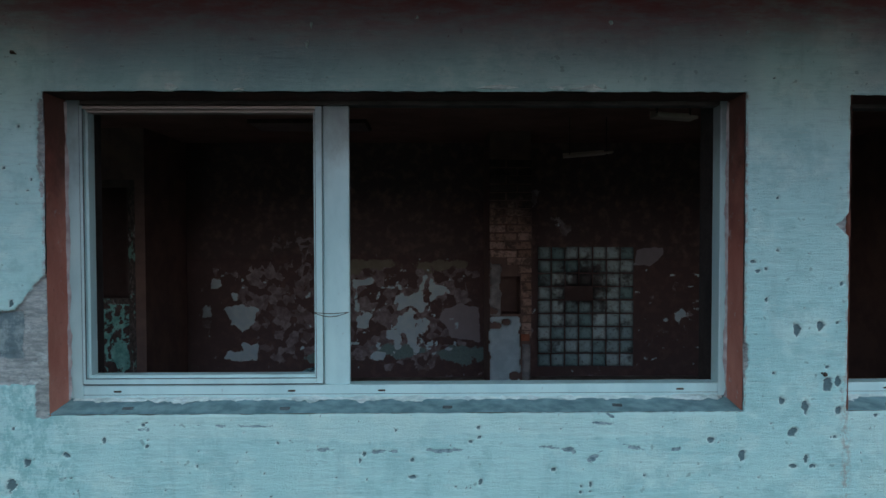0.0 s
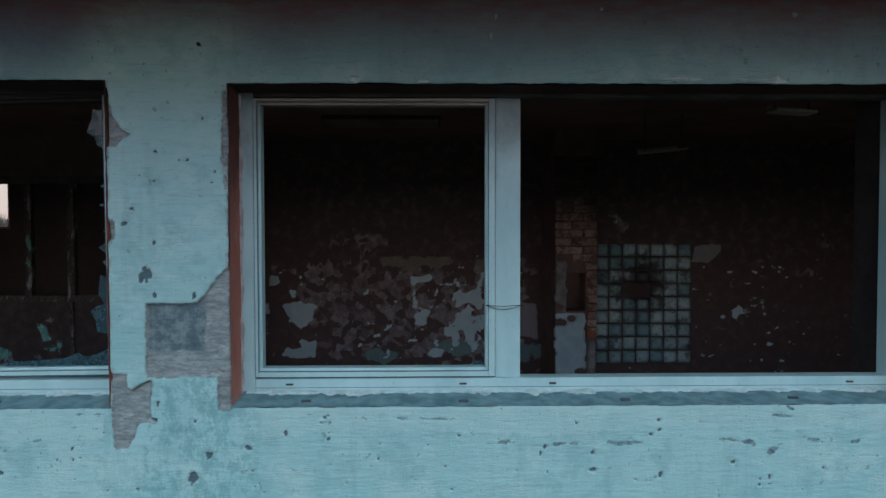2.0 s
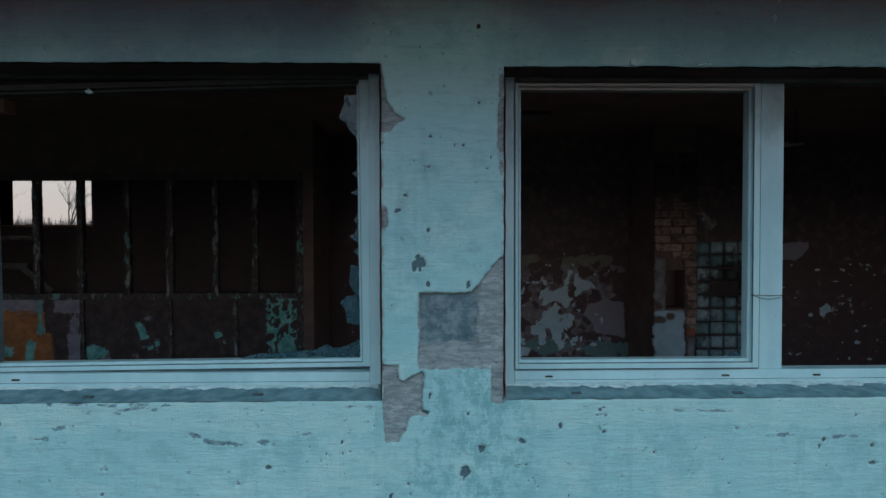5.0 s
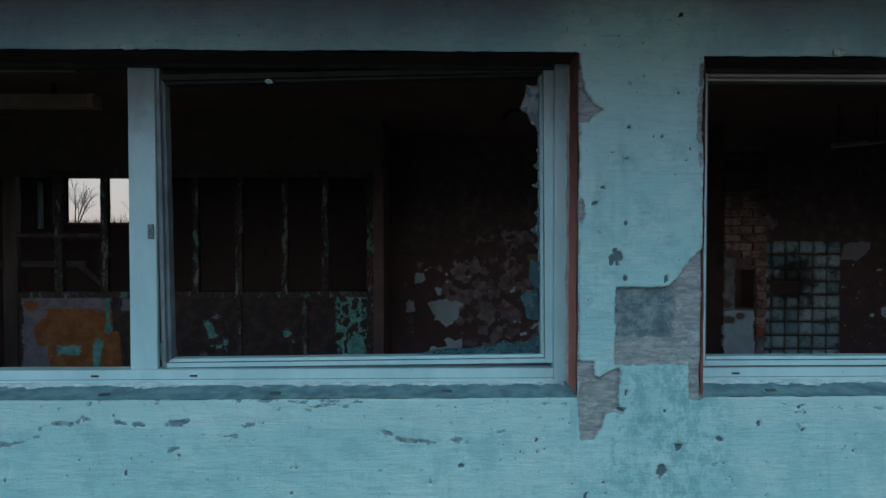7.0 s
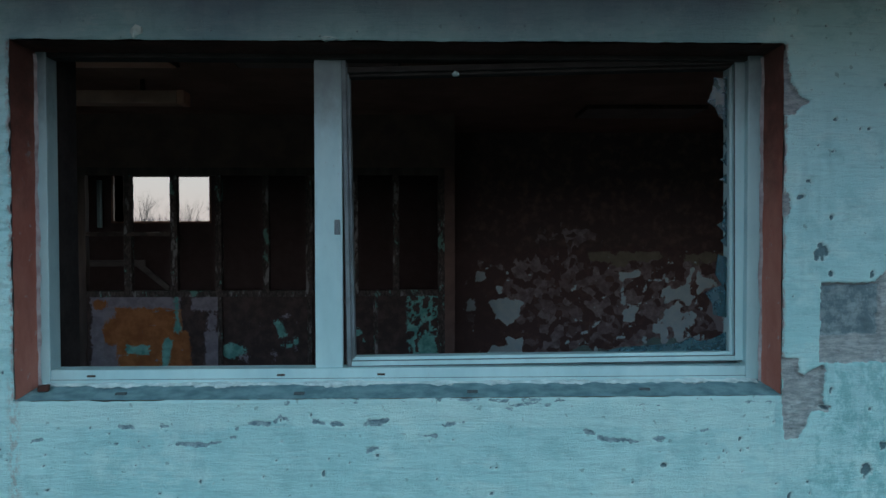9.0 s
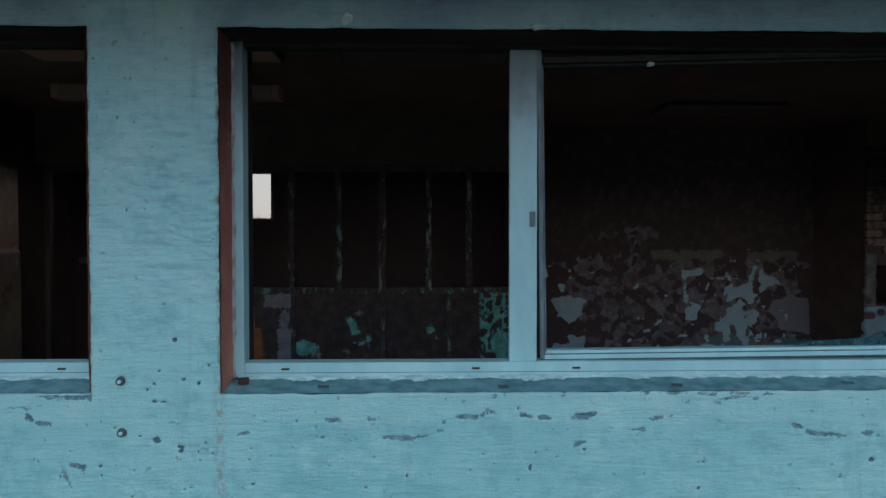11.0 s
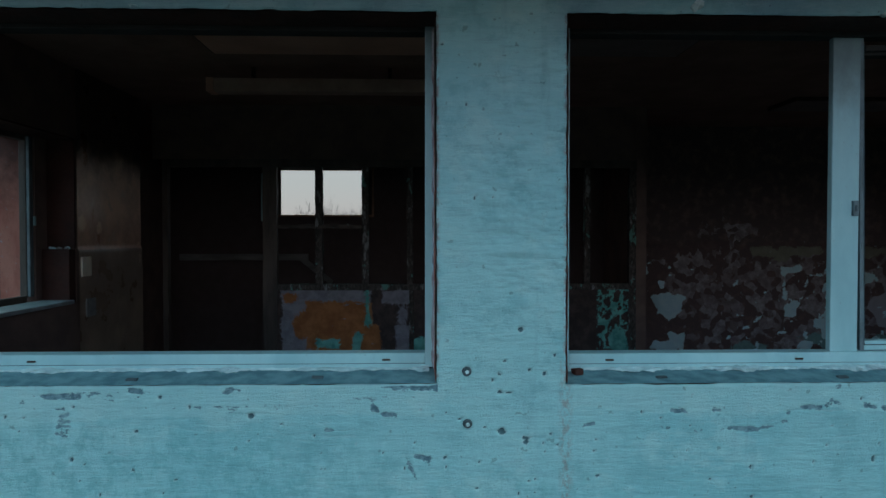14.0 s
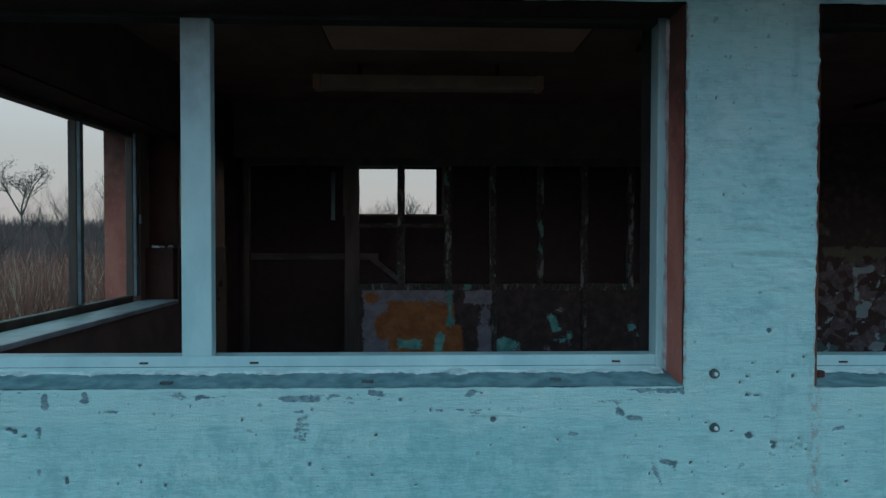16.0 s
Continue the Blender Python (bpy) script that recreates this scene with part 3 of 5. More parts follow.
# a worn scrawl of dark paint under a sill
SCRAWL = [(-5.538, .862, -5.518, .862, .0034), (-5.53, .838, -5.506, .846, .005), (-5.534, .823, -5.502, .823, .005), (-5.537, .81, -5.502, .81, .0034), (-5.53, .833, -5.513, .82, .0034), (-5.539, .794, -5.536, .784, .0034), (-5.523, .797, -5.521, .784, .0034), (-5.51, .797, -5.508, .784, .0034), (-5.54, .786, -5.502, .784, .003)]


def facade_bare(x, z):
    b = slab(x, z, -1.486, -1.195, 1.03, 1.285)
    b = np.maximum(b, poly(x, z, [(-1.32, 1.27), (-1.22, 1.395), (-1.19, 1.42), (-1.19, 1.27)]))
    b = np.maximum(b, slab(x, z, -1.245, -1.19, .915, 1.06))
    b = np.maximum(b, poly(x, z, [(-1.61, 1.046), (-1.554, 1.039), (-1.552, 1.0), (-1.536, .987), (-1.508, 1.009), (-1.475, 1.018), (-1.469, .999), (-1.474, .934), (-1.468, .894), (-1.452, .89), (-1.455, .869), (-1.485, .875), (-1.522, .87), (-1.529, .823), (-1.553, .786), (-1.597, .779)]))
    b = np.maximum(b, poly(x, z, [(-1.625, 2.02), (-1.603, 2.017), (-1.585, 1.917), (-1.563, 1.881), (-1.533, 1.857), (-1.557, 1.846), (-1.581, 1.819), (-1.603, 1.813), (-1.625, 1.813)]))
    b = np.maximum(b, blob(x, z, -1.605, 1.535, .02, .04))
    b = np.maximum(b, poly(x, z, [(1.58, 1.63), (1.535, 1.585), (1.52, 1.575), (1.56, 1.54), (1.58, 1.535)]))
    b = np.maximum(b, blob(x, z, 1.20, 1.12, .018, .05))
    b = np.maximum(b, blob(x, z, -1.21, 1.85, .014, .13))
    return b + 0.004 * fbm(x, z, 0.06, 3, 3) + 0.006 * fbm(x, z, 0.018, 15, 4)


def facade_flake(x, z):
    f = np.full(x.shape, -1.0)
    us, vs = x[:, 0], z[0]
    for a, c, b, d, r in FLAKES_B + FLAKES_C + FLAKES_D + FLAKES_E:
        r = r * .9
        i, j = np.searchsorted(us, (min(a, b) - .05, max(a, b) + .05))
        k, l = np.searchsorted(vs, (min(c, d) - .05, max(c, d) + .05))
        f[i:j, k:l] = np.maximum(f[i:j, k:l], stroke(x[i:j, k:l], z[i:j, k:l], a, c, b, d, r))
    # torn coat along the sill fronts
    for x0, x1, z0, z1 in OPEN:
        i, j = np.searchsorted(us, (x0 - .01, x1 + .01))
        k, l = np.searchsorted(vs, (z0 - .12, z0))
        u, v = x[i:j, k:l], z[i:j, k:l]
        worn, mid, half = (1.35, .045, .03) if x0 < -5 else (1.05, .03, .022)
        band = .018 * (worn * fbm(u * .16, v * 3.2, .06, 11, 5) - .60 - 26 * np.maximum(0, np.abs(v - z0 + mid + .012 * fbm(u, u * 0, .4, 13, 3)) - half))
        f[i:j, k:l] = np.maximum(f[i:j, k:l], band)
    f = f + 0.010 * fbm(x * .45, z, 0.016, 5, 5) - 0.001
    for a, c, b, d, r in SCRAWL:
        i, j = np.searchsorted(us, (min(a, b) - .05, max(a, b) + .05))
        k, l = np.searchsorted(vs, (min(c, d) - .05, max(c, d) + .05))
        f[i:j, k:l] = np.maximum(f[i:j, k:l], stroke(x[i:j, k:l], z[i:j, k:l], a, c, b, d, r * .9))
    return f


def facade_pits(x, z):
    p = np.zeros(x.shape)
    us, vs = x[:, 0], z[0]
    rng = np.random.RandomState(4)
    small = [(rng.uniform(-7.15, 2.5), rng.uniform(.35, .93) if k % 3 else rng.uniform(.9, 2.4), rng.uniform(.002, .0048)) for k in range(420)]
    for cx, cz, r in PITS_A + PITS_D + PITS_C + PITS_S + PITS_W + small:
        i, j, k, l = *np.searchsorted(us, (cx - 3 * r, cx + 3 * r)), *np.searchsorted(vs, (cz - 3 * r, cz + 3 * r))
        u, v = x[i:j, k:l], z[i:j, k:l]
        q = np.hypot((u - cx) * (1 + .3 * math.sin(cx * 90)), (v - cz) * (1 + .4 * math.cos(cz * 70))) / r
        if r > .0056:
            q = q + .7 * fbm(u, v, .012, 8, 2)
        p[i:j, k:l] = np.maximum(p[i:j, k:l], sstep(1.1 - q, 0, .6))
    return p


LAYERS = {}


def facade_layers(x, z):
    """Fallen plaster, flakes and pocks, worked out once for a grid."""
    if x.shape not in LAYERS:
        LAYERS[x.shape] = facade_bare(x, z), facade_flake(x, z), facade_pits(x, z)
    return LAYERS[x.shape]


def facade_place(x, z):
    bare, flake, pit = facade_layers(x, z)
    out = 0.004 * fbm(x, z, 0.7, 1, 3) + 0.0018 * fbm(x * 0.35, z, 0.04, 2, 4) + 0.0008 * fbm(x, z, 0.02, 6, 2)
    rough = sstep(blob(x, z, -4.1, 1.6, .24, .50), -.1, .12)
    out += rough * 0.009 * fbm(x * .4, z, 0.025, 12, 4)
    out -= 0.015 * sstep(bare, -.002, .005) * (1 + .4 * fbm(x, z, .05, 7, 3))
    block = slab(x, z, -1.48, -1.292, 1.118, 1.278) + .006 * fbm(x, z, .04, 14, 4)
    out -= 0.004 * sstep(block, -.001, .004) + 0.008 * sstep(.004 - np.abs(block), 0, .003) * ((z > 1.2) | (x > -1.31))
    out += 0.0035 * sstep(bare, 0, .01) * fbm(x * .5, z, .018, 16, 4)
    out -= 0.0025 * sstep(flake, -.001, .003) + 0.009 * pit
    y = np.minimum(YF - out, 0.014)
    # worn edges round the openings
    nx, nz = x.copy(), z.copy()
    for x0, x1, z0, z1 in SKIN:
        wob = 0.004 * fbm(z, z * 0 + x0, .05, 21, 3)
        for e, s in ((x0, -1), (x1, 1)):
            on = (np.abs(x - e) < 1e-6) & (z > z0 - 1e-6) & (z < z1 + 1e-6)
            nx[on] += s * (np.abs(wob[on]) + .001)
            y[on] += .004
        for e, s in ((z0, -1), (z1, 1)):
            on = (np.abs(z - e) < 1e-6) & (x > x0 - 1e-6) & (x < x1 + 1e-6)
            w = .005 * fbm(x[on], x[on] * 0 + e, .07, 22, 4)
            nz[on] += s * (np.abs(w) + .0005)
            y[on] += .004
    return np.stack([nx, y, nz], -1)


def facade_fields(x, z):
    bare, flake, pit = facade_layers(x, z)
    teal = sstep(blob(x, z, -1.33, .80, .24, .40), -.08, .12) + .6 * sstep(blob(x, z, -5.4, .62, .9, .22), -.1, .1) + .5 * sstep(blob(x, z, -4.13, .5, .3, .2), -.1, .1)
    pink = np.zeros(x.shape)
    for c, top in ((-4.022, 1.0), (1.562, 1.05)):
        pink = np.maximum(pink, .5 * sstep(.03 - np.abs(x - c - .006 * fbm(z, z * 0, .2, 27, 3)), 0, .03) * (z < top))
    for x0, x1, z0, z1 in OPEN:
        near = np.minimum(np.abs(x - x0), np.abs(x - x1))
        pink = np.maximum(pink, .8 * sstep(.014 - near, 0, .012) * ((z > z0) & (z < z1)))
    coat = np.full(x.shape, -1.0)
    for x0, x1, z0, z1 in OPEN:
        edge = z - (.835 + .03 * fbm(x, x * 0 + x0, .5, 24, 4)) + .012 * fbm(x, z, .05, 25, 3)
        coat = np.maximum(coat, np.minimum(edge, np.minimum(x - x0 - .02, x1 - .02 - x)) * (z < z0) - (z >= z0))
    # wall-top gradient: painted stand-in for eaves shade and red bounce
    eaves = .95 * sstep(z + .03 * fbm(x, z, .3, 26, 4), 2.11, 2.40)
    # darker, bluer tone spreading above each opening
    soot = np.zeros(x.shape)
    for (x0, x1, z0, z1), amp in zip(OPEN, (.62, .66, .46, .35)):
        cloud = slab(x, z, x0 - .02, x1 + .02, z1 - .03, 2.7) + .07 * fbm(x, z, .3, 28, 5)
        soot = np.maximum(soot, amp * sstep(cloud, -.08, .18))
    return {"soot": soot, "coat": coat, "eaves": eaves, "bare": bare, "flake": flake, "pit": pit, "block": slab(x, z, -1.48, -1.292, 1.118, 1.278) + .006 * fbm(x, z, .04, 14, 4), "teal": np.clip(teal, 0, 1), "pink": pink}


front = tagged(new("wall_south"), "turquoise limewashed plaster wall with pocks and fallen patches", "wall", kind="structure")
xs = sorted({XW, 2.6, *[e for o in OPEN for e in o[:2] if e < 2.6]})
zs = sorted({.30, 2.62, *[e for o in SKIN for e in o[2:]]})
zs = [z for k, z in enumerate(zs) if k == 0 or z - zs[k - 1] > 1e-6]
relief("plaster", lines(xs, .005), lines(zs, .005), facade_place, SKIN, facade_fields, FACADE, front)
relief("plaster_base", lines([XW, XE], .05), lines([BOT, .30], .05), lambda x, z: np.stack([x, YF + 0 * x, z], -1), [], lambda x, z: {k: 0 * x - (k in ("bare", "flake", "block", "coat")) for k in ("bare", "flake", "block", "coat", "eaves", "pit", "teal", "pink", "soot")}, FACADE, front)
relief("plaster_end", lines([2.6, 3.97, XE], .05), lines([.30, .94, 2.02, 2.62], .05), lambda x, z: np.stack([x, YF + 0 * x, z], -1), OPEN, lambda x, z: {k: 0 * x - (k in ("bare", "flake", "block", "coat")) for k in ("bare", "flake", "block", "coat", "eaves", "pit", "teal", "pink", "soot")}, FACADE, front)

edges = [XW] + [e for o in OPEN for e in o[:2]] + [XE]
for a, b in zip(edges[::2], edges[1::2]):
    boxes("pier", [(a, b, .018, .14, .90, 2.15)], BODY, front)
    boxes("pier_inner", [(a, b, .14, YI, .90, 2.15)], BLACKED, front)
boxes("parapet", [(XW, XE, .018, YI, BOT, .90)], CHAR, front)
boxes("lintel", [(XW, XE, .018, YI, 2.15, 2.62)], CHAR, front)


for k, (x0, x1, z0, z1) in enumerate(OPEN):
    ys = lines([YF + .002, .13], .008)
    zz = lines([z0 - .02, z1 + .01], .012)
    def wob(u, v, s):
        return .0022 * fbm(u, v, .05, s, 4)
    # painted reveals, left and right, and the head with its shade in the colour
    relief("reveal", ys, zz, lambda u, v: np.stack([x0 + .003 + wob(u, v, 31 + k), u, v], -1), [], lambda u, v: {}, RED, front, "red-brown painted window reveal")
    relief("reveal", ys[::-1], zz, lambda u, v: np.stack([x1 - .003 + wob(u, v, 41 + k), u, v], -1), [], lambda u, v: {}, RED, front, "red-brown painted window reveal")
    xx = lines([x0 - .003, x1 + .003], .02)
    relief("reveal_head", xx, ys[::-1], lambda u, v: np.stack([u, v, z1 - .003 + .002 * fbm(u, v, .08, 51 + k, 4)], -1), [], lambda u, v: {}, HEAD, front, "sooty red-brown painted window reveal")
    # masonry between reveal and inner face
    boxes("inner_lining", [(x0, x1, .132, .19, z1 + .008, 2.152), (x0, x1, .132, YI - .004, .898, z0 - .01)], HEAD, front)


# ---- windows of the front wall ----
def member(name, parent, x0, x1, z0, z1, y0, y1, lip=None, material=None, m=None):
    bm = bmesh.new()
    box(bm, x0, x1, y0, y1, z0, z1, .004, m)
    if lip:
        box(bm, *lip, .003, m)
    return part(name, bm, material or UPVC, parent)


def seam(parent, x0, x1, z0, z1, y, m=None):
    bm = bmesh.new()
    box(bm, x0, x1, y - .0012, y + .004, z0, z1, 0, m)
    return part("rubber_gasket", bm, RUBBER, parent)


SASH = {}


def window_unit(number, x0, x1, z0, z1, rims, mullion, slots, sash=None, drop=0.0, inset=-.012, sag=0.0, head=None):
    """sash: hole left, right, bottom, top, then the stile and rail widths left, right, bottom, top."""
    y0, y1 = .115, .178
    w = tagged(new("window_%d" % number), "weathered white plastic window frame with its panes broken out", "window", kind="structure")
    jx0, jx1, jz0, jz1 = x0 - .004, x1 + .004, z0 + .008, z1 + .035
    rl, rr = rims
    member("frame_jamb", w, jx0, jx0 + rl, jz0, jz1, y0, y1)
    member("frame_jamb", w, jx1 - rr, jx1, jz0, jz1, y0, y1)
    # head member: lintel shade and some soot put into its dark colour
    member("frame_head", w, jx0 + rl, jx1 - rr, z1 - .018, jz1, y0 + .003, y1, None, BLACKED if number < 3 else DARK_TRIM)
    rail = member("frame_sill", w, jx0 + rl, jx1 - rr, jz0 - .006, jz0 + .046, y0 + .002, y1)
    seam(rail, jx0 + rl, jx1 - rr, jz0 + .012, jz0 + .0135, y0 + .002)
    for cx in slots:
        part("drain_slot", slot(cx, y0, jz0 + .025), STEEL, rail)
    if mullion:
        a, b = mullion
        SASH[number, "mullion"] = member("mullion", w, a, b, jz0 + .045, z1 - .018, .131 - .016 * (number == 1), .156)
    if sash:
        a, b, c, d, wl, wr, wb, wt = sash
        t = .010
        tilt = Matrix.Translation((b, 0, c)) @ Matrix.Rotation(radians(drop), 4, "Y") @ Matrix.Translation((-b, 0, -c))
        slump = tilt @ Matrix.Translation((b, 0, d)) @ Matrix.Rotation(radians(-sag), 4, "Y") @ Matrix.Translation((-b, 0, -d))
        lean = tilt @ Matrix.Translation((a, 0, c)) @ Matrix.Rotation(radians(.7 * drop), 4, "Y") @ Matrix.Translation((-a, 0, -c))
        s0, s1 = y0 + inset, y1 + inset
        a, b, c, d = a - t, b + t, c - t, d + t
        for nm, q, place in (("sash_stile", (a - wl, a, c - wb, d + wt), lean), ("sash_stile", (b, b + wr, c - wb, d + wt), tilt), ("sash_rail", (a, b, c - wb, c), tilt), ("sash_rail", (a, b, d, d + wt), slump)):
            xx0, xx1, zz0, zz1 = q
            bm = bmesh.new()
            box(bm, xx0, xx1, s0, s1, zz0, zz1, .003, place)
            if nm == "sash_stile":
                g = (xx1 - .002, xx1 + t) if xx1 == a else (xx0 - t, xx0 + .002)
                box(bm, g[0], g[1], s0 + .018, s1, zz0 + wb, zz1 - wt, .003, place)
            else:
                g = (zz1 - .002, zz1 + t) if zz1 == c else (zz0 - t, zz0 + .002)
                box(bm, xx0, xx1, s0 + .018, s1, g[0], g[1], .003, place)
            # top rail takes a dark material too, with its shade painted in
            piece = part(nm, bm, (head or DARK_TRIM) if zz0 == d else GREYED if inset > 0 and xx1 == a else UPVC, w)
            if nm == "sash_rail" and zz1 == c:
                seam(piece, a - wl, b + wr, zz0 - .004, zz0 - .001, s0 + .004, place)
                seam(piece, a, b, c - .001, c + .001, s0, place)
                SASH[number] = piece
            elif nm == "sash_stile":
                e = xx0 if xx1 == a else xx1
                seam(piece, e - .0012, e + .0012, zz0, zz1, s0 + .002, place)
                e = a if xx1 == a else b
                seam(piece, e - .0008, e + .0008, c, d, s0, place)
                SASH[number, "hinge"] = piece
    # ragged joint filler between frame and reveals
    for e, s in ((x0, 1), (x1, -1)):
        def joint(u, v):
            wide = .008 + .007 * fbm(v, v * 0 + e, .05, 120 + number, 4)
            return np.stack([e + s * (.002 + wide * u), .112 - .008 * (1 - u) + .002 * fbm(u, v, .03, 125, 3), v], -1)
        relief("joint_filler", lines([0, 1], .5)[::s], lines([z0 + .004, z1 - .01], .008), joint, [], lambda u, v: {}, PLUGGED, w, "ragged pinkish filler along the frame")
    # cement sill, sloping outwards, with a ragged lip
    def sill(u, v):
        f = (v - (YF - .005)) / (.13 - YF + .005)
        z = z0 - .013 + .018 * f + .0025 * fbm(u, v, .06, 60 + number, 4) * sstep(f, 0, .3)
        y = v + np.where(f < .02, .004 + .004 * fbm(u, v * 0, .09, 70 + number, 4), 0)
        return np.stack([u, y, z], -1)
    relief("cement_sill", lines([x0 - .004, x1 + .004], .01), lines([YF - .005, .13], .01), sill, [], lambda u, v: {}, MORTAR, w, "grey cement sill, chipped along its lip")
    # steel straps that hold the frame, laid into the sill
    for s in range(4):
        cx = x0 + (x1 - x0) * (.10 + .25 * s + .03 * math.sin(7 * s + number))
        bm = bmesh.new()
        box(bm, -.017, .017, -.007, .007, -.004, .002, .0015, Matrix.Translation((cx, .030 + .012 * math.sin(5 * s), z0 - .0035)) @ Matrix.Rotation(radians(8 - 5 * s), 4, "Z") @ Matrix.Rotation(radians(9), 4, "X"))
        part("mounting_strap", bm, RUBBER, w, "rusty frame strap in the sill")
    # crumbling white filler where frame and sill meet
    def filler(u, v):
        lump = np.clip(.35 + 1.3 * fbm(u, u * 0 + number, .07, 80 + number, 5), .02, 1.1)
        front = .108 - .030 * lump * (1 + .9 * fbm(u, v, .02, 90 + number, 4))
        top = z0 + .006 + .006 * lump
        y = front + (.116 - front) * v ** 1.5
        return np.stack([u, y, z0 + .002 + (top - z0) * np.sqrt(v) + .004 * fbm(u, v * .1, .014, 95, 3)], -1)
    relief("filler", lines([x0 + .02, x1 - .02], .006), lines([0, 1], .125), filler, [], lambda u, v: {}, SEALANT, w, "crumbling white filler")
    return w


def slot(cx, y, cz):
    bm = bmesh.new()
    box(bm, cx - .013, cx + .013, y - .003, y + .004, cz - .003, cz + .003, .0015)
    return bm


window_unit(1, *OPEN[0], (.034, .037), (-5.905, -5.814), (-6.019, -5.687, -4.572))
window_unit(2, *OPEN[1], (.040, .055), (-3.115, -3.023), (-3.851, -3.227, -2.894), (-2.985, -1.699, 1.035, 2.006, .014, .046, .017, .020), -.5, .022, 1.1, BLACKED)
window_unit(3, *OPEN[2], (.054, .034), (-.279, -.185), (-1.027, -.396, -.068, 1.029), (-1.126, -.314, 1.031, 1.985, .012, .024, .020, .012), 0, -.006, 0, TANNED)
window_unit(4, *OPEN[3], (.024, .034), (2.5, 2.6), (1.80,))


def shard(outline, parent, y=.172):
    """A piece of pane left in the glazing bead."""
    bm = bmesh.new()
    e = max(x for x, z in outline)
    outline = [(e - (e - x) * .72, z) for x, z in outline]
    fr = [bm.verts.new((x, y, z)) for x, z in outline]
    bk = [bm.verts.new((x, y + .005, z)) for x, z in outline]
    bm.faces.new(fr), bm.faces.new(bk[::-1])
    for k in range(len(fr)):
        j = (k + 1) % len(fr)
        bm.faces.new((fr[j], fr[k], bk[k], bk[j]))
    bmesh.ops.recalc_face_normals(bm, faces=bm.faces)
    return part("glass_shard", bm, GLASS, parent, "dirty broken glass shard")


R = -1.702
shard([(R, 1.985), (-1.73, 1.975), (-1.77, 1.978), (-1.776, 1.94), (-1.80, 1.895), (-1.764, 1.878), (-1.745, 1.845), (-1.722, 1.835), (R, 1.79)], SASH[2, "hinge"])
for zc, w, h in ((1.755, .02, .05), (1.70, .034, .055), (1.63, .042, .035), (1.535, .028, .06), (1.475, .048, .07), (1.42, .03, .05)):
    shard([(R, zc + h * .6), (R - w * .5, zc + h * .1), (R - w, zc - h * .05), (R - w * .4, zc - h * .3), (R, zc - h * .5)], SASH[2, "hinge"])
shard([(R, 1.36), (-1.745, 1.37), (-1.755, 1.30), (R, 1.24)], SASH[2, "hinge"])
shard([(R, 1.265), (-1.765, 1.255), (-1.80, 1.235), (-1.77, 1.20), (-1.765, 1.16), (R, 1.15)], SASH[2, "hinge"])
shard([(R, 1.035), (R, 1.10), (-1.77, 1.075), (-1.83, 1.068), (-1.87, 1.082), (-1.93, 1.062), (-2.05, 1.055), (-2.2, 1.05), (-2.3, 1.035)], SASH[2])
shard([(-.318, 1.03), (-.318, 1.055), (-.34, 1.045), (-.37, 1.04), (-.39, 1.03)], SASH[3])

# wire stretched from sash to mullion
cu = bpy.data.curves.new("wire", "CURVE")
cu.dimensions, cu.bevel_depth = "3D", .0013
for dz in (0, -.012):
    sp = cu.splines.new("POLY")
    sp.points.add(8)
    for k in range(9):
        sp.points[k].co = (-.315 + .13 * k / 8, .098, 1.262 - .004 * math.sin(math.pi * k / 8) + dz * math.sin(math.pi * k / 8), 1)
cu.materials.append(STEEL)
wire = tagged(new("wire", cu), "thin rusty wire tied round the window mullion", "wire")

# latch keep on the mullion
bm = bmesh.new()
box(bm, -3.048, -3.030, .120, .136, 1.44, 1.49, .003)
box(bm, -3.043, -3.035, .113, .122, 1.455, 1.475, .002)
part("latch_keep", bm, GREYED, SASH[2, "mullion"])

# nails and anchors in the front wall
def nail(x, z, r=.008):
    bm = bmesh.new()
    bmesh.ops.create_cone(bm, cap_ends=True, segments=10, radius1=r * .45, radius2=r * .45, depth=.03, matrix=Matrix.Translation((x, YF - .008, z)) @ Matrix.Rotation(radians(90), 4, "X"))
    bmesh.ops.create_cone(bm, cap_ends=True, segments=12, radius1=r, radius2=r * .7, depth=.006, matrix=Matrix.Translation((x, YF - .022, z)) @ Matrix.Rotation(radians(80), 4, "X"))
    return tagged(finish("nail", bm, STEEL), "rusty nail head in the plaster wall", "nail", "nails in the wall")


def wall_plug(x, z):
    """Anchor sleeve: a dark ring round a pale plug."""
    plug = tagged(new("wall_plug"), "anchor sleeve with a pale plug in the plaster wall", "wall plug", "plugs in the wall")
    for nm, r0, r1, d, mat in (("sleeve", .015, .012, .010, RUBBER), ("plug", .0075, .005, .006, SEALANT)):
        bm = bmesh.new()
        bmesh.ops.create_cone(bm, cap_ends=True, segments=16, radius1=r0, radius2=r1, depth=.012, matrix=Matrix.Translation((x, YF - .002 - (.005 if nm == "plug" else 0), z)) @ Matrix.Rotation(radians(90), 4, "X"))
        part(nm, bm, mat, plug)
    return plug


wall_plug(-4.322, .966)
wall_plug(-4.32, .808)
nail(-1.287, 2.156, .007)
nail(1.475, 1.058, .008)


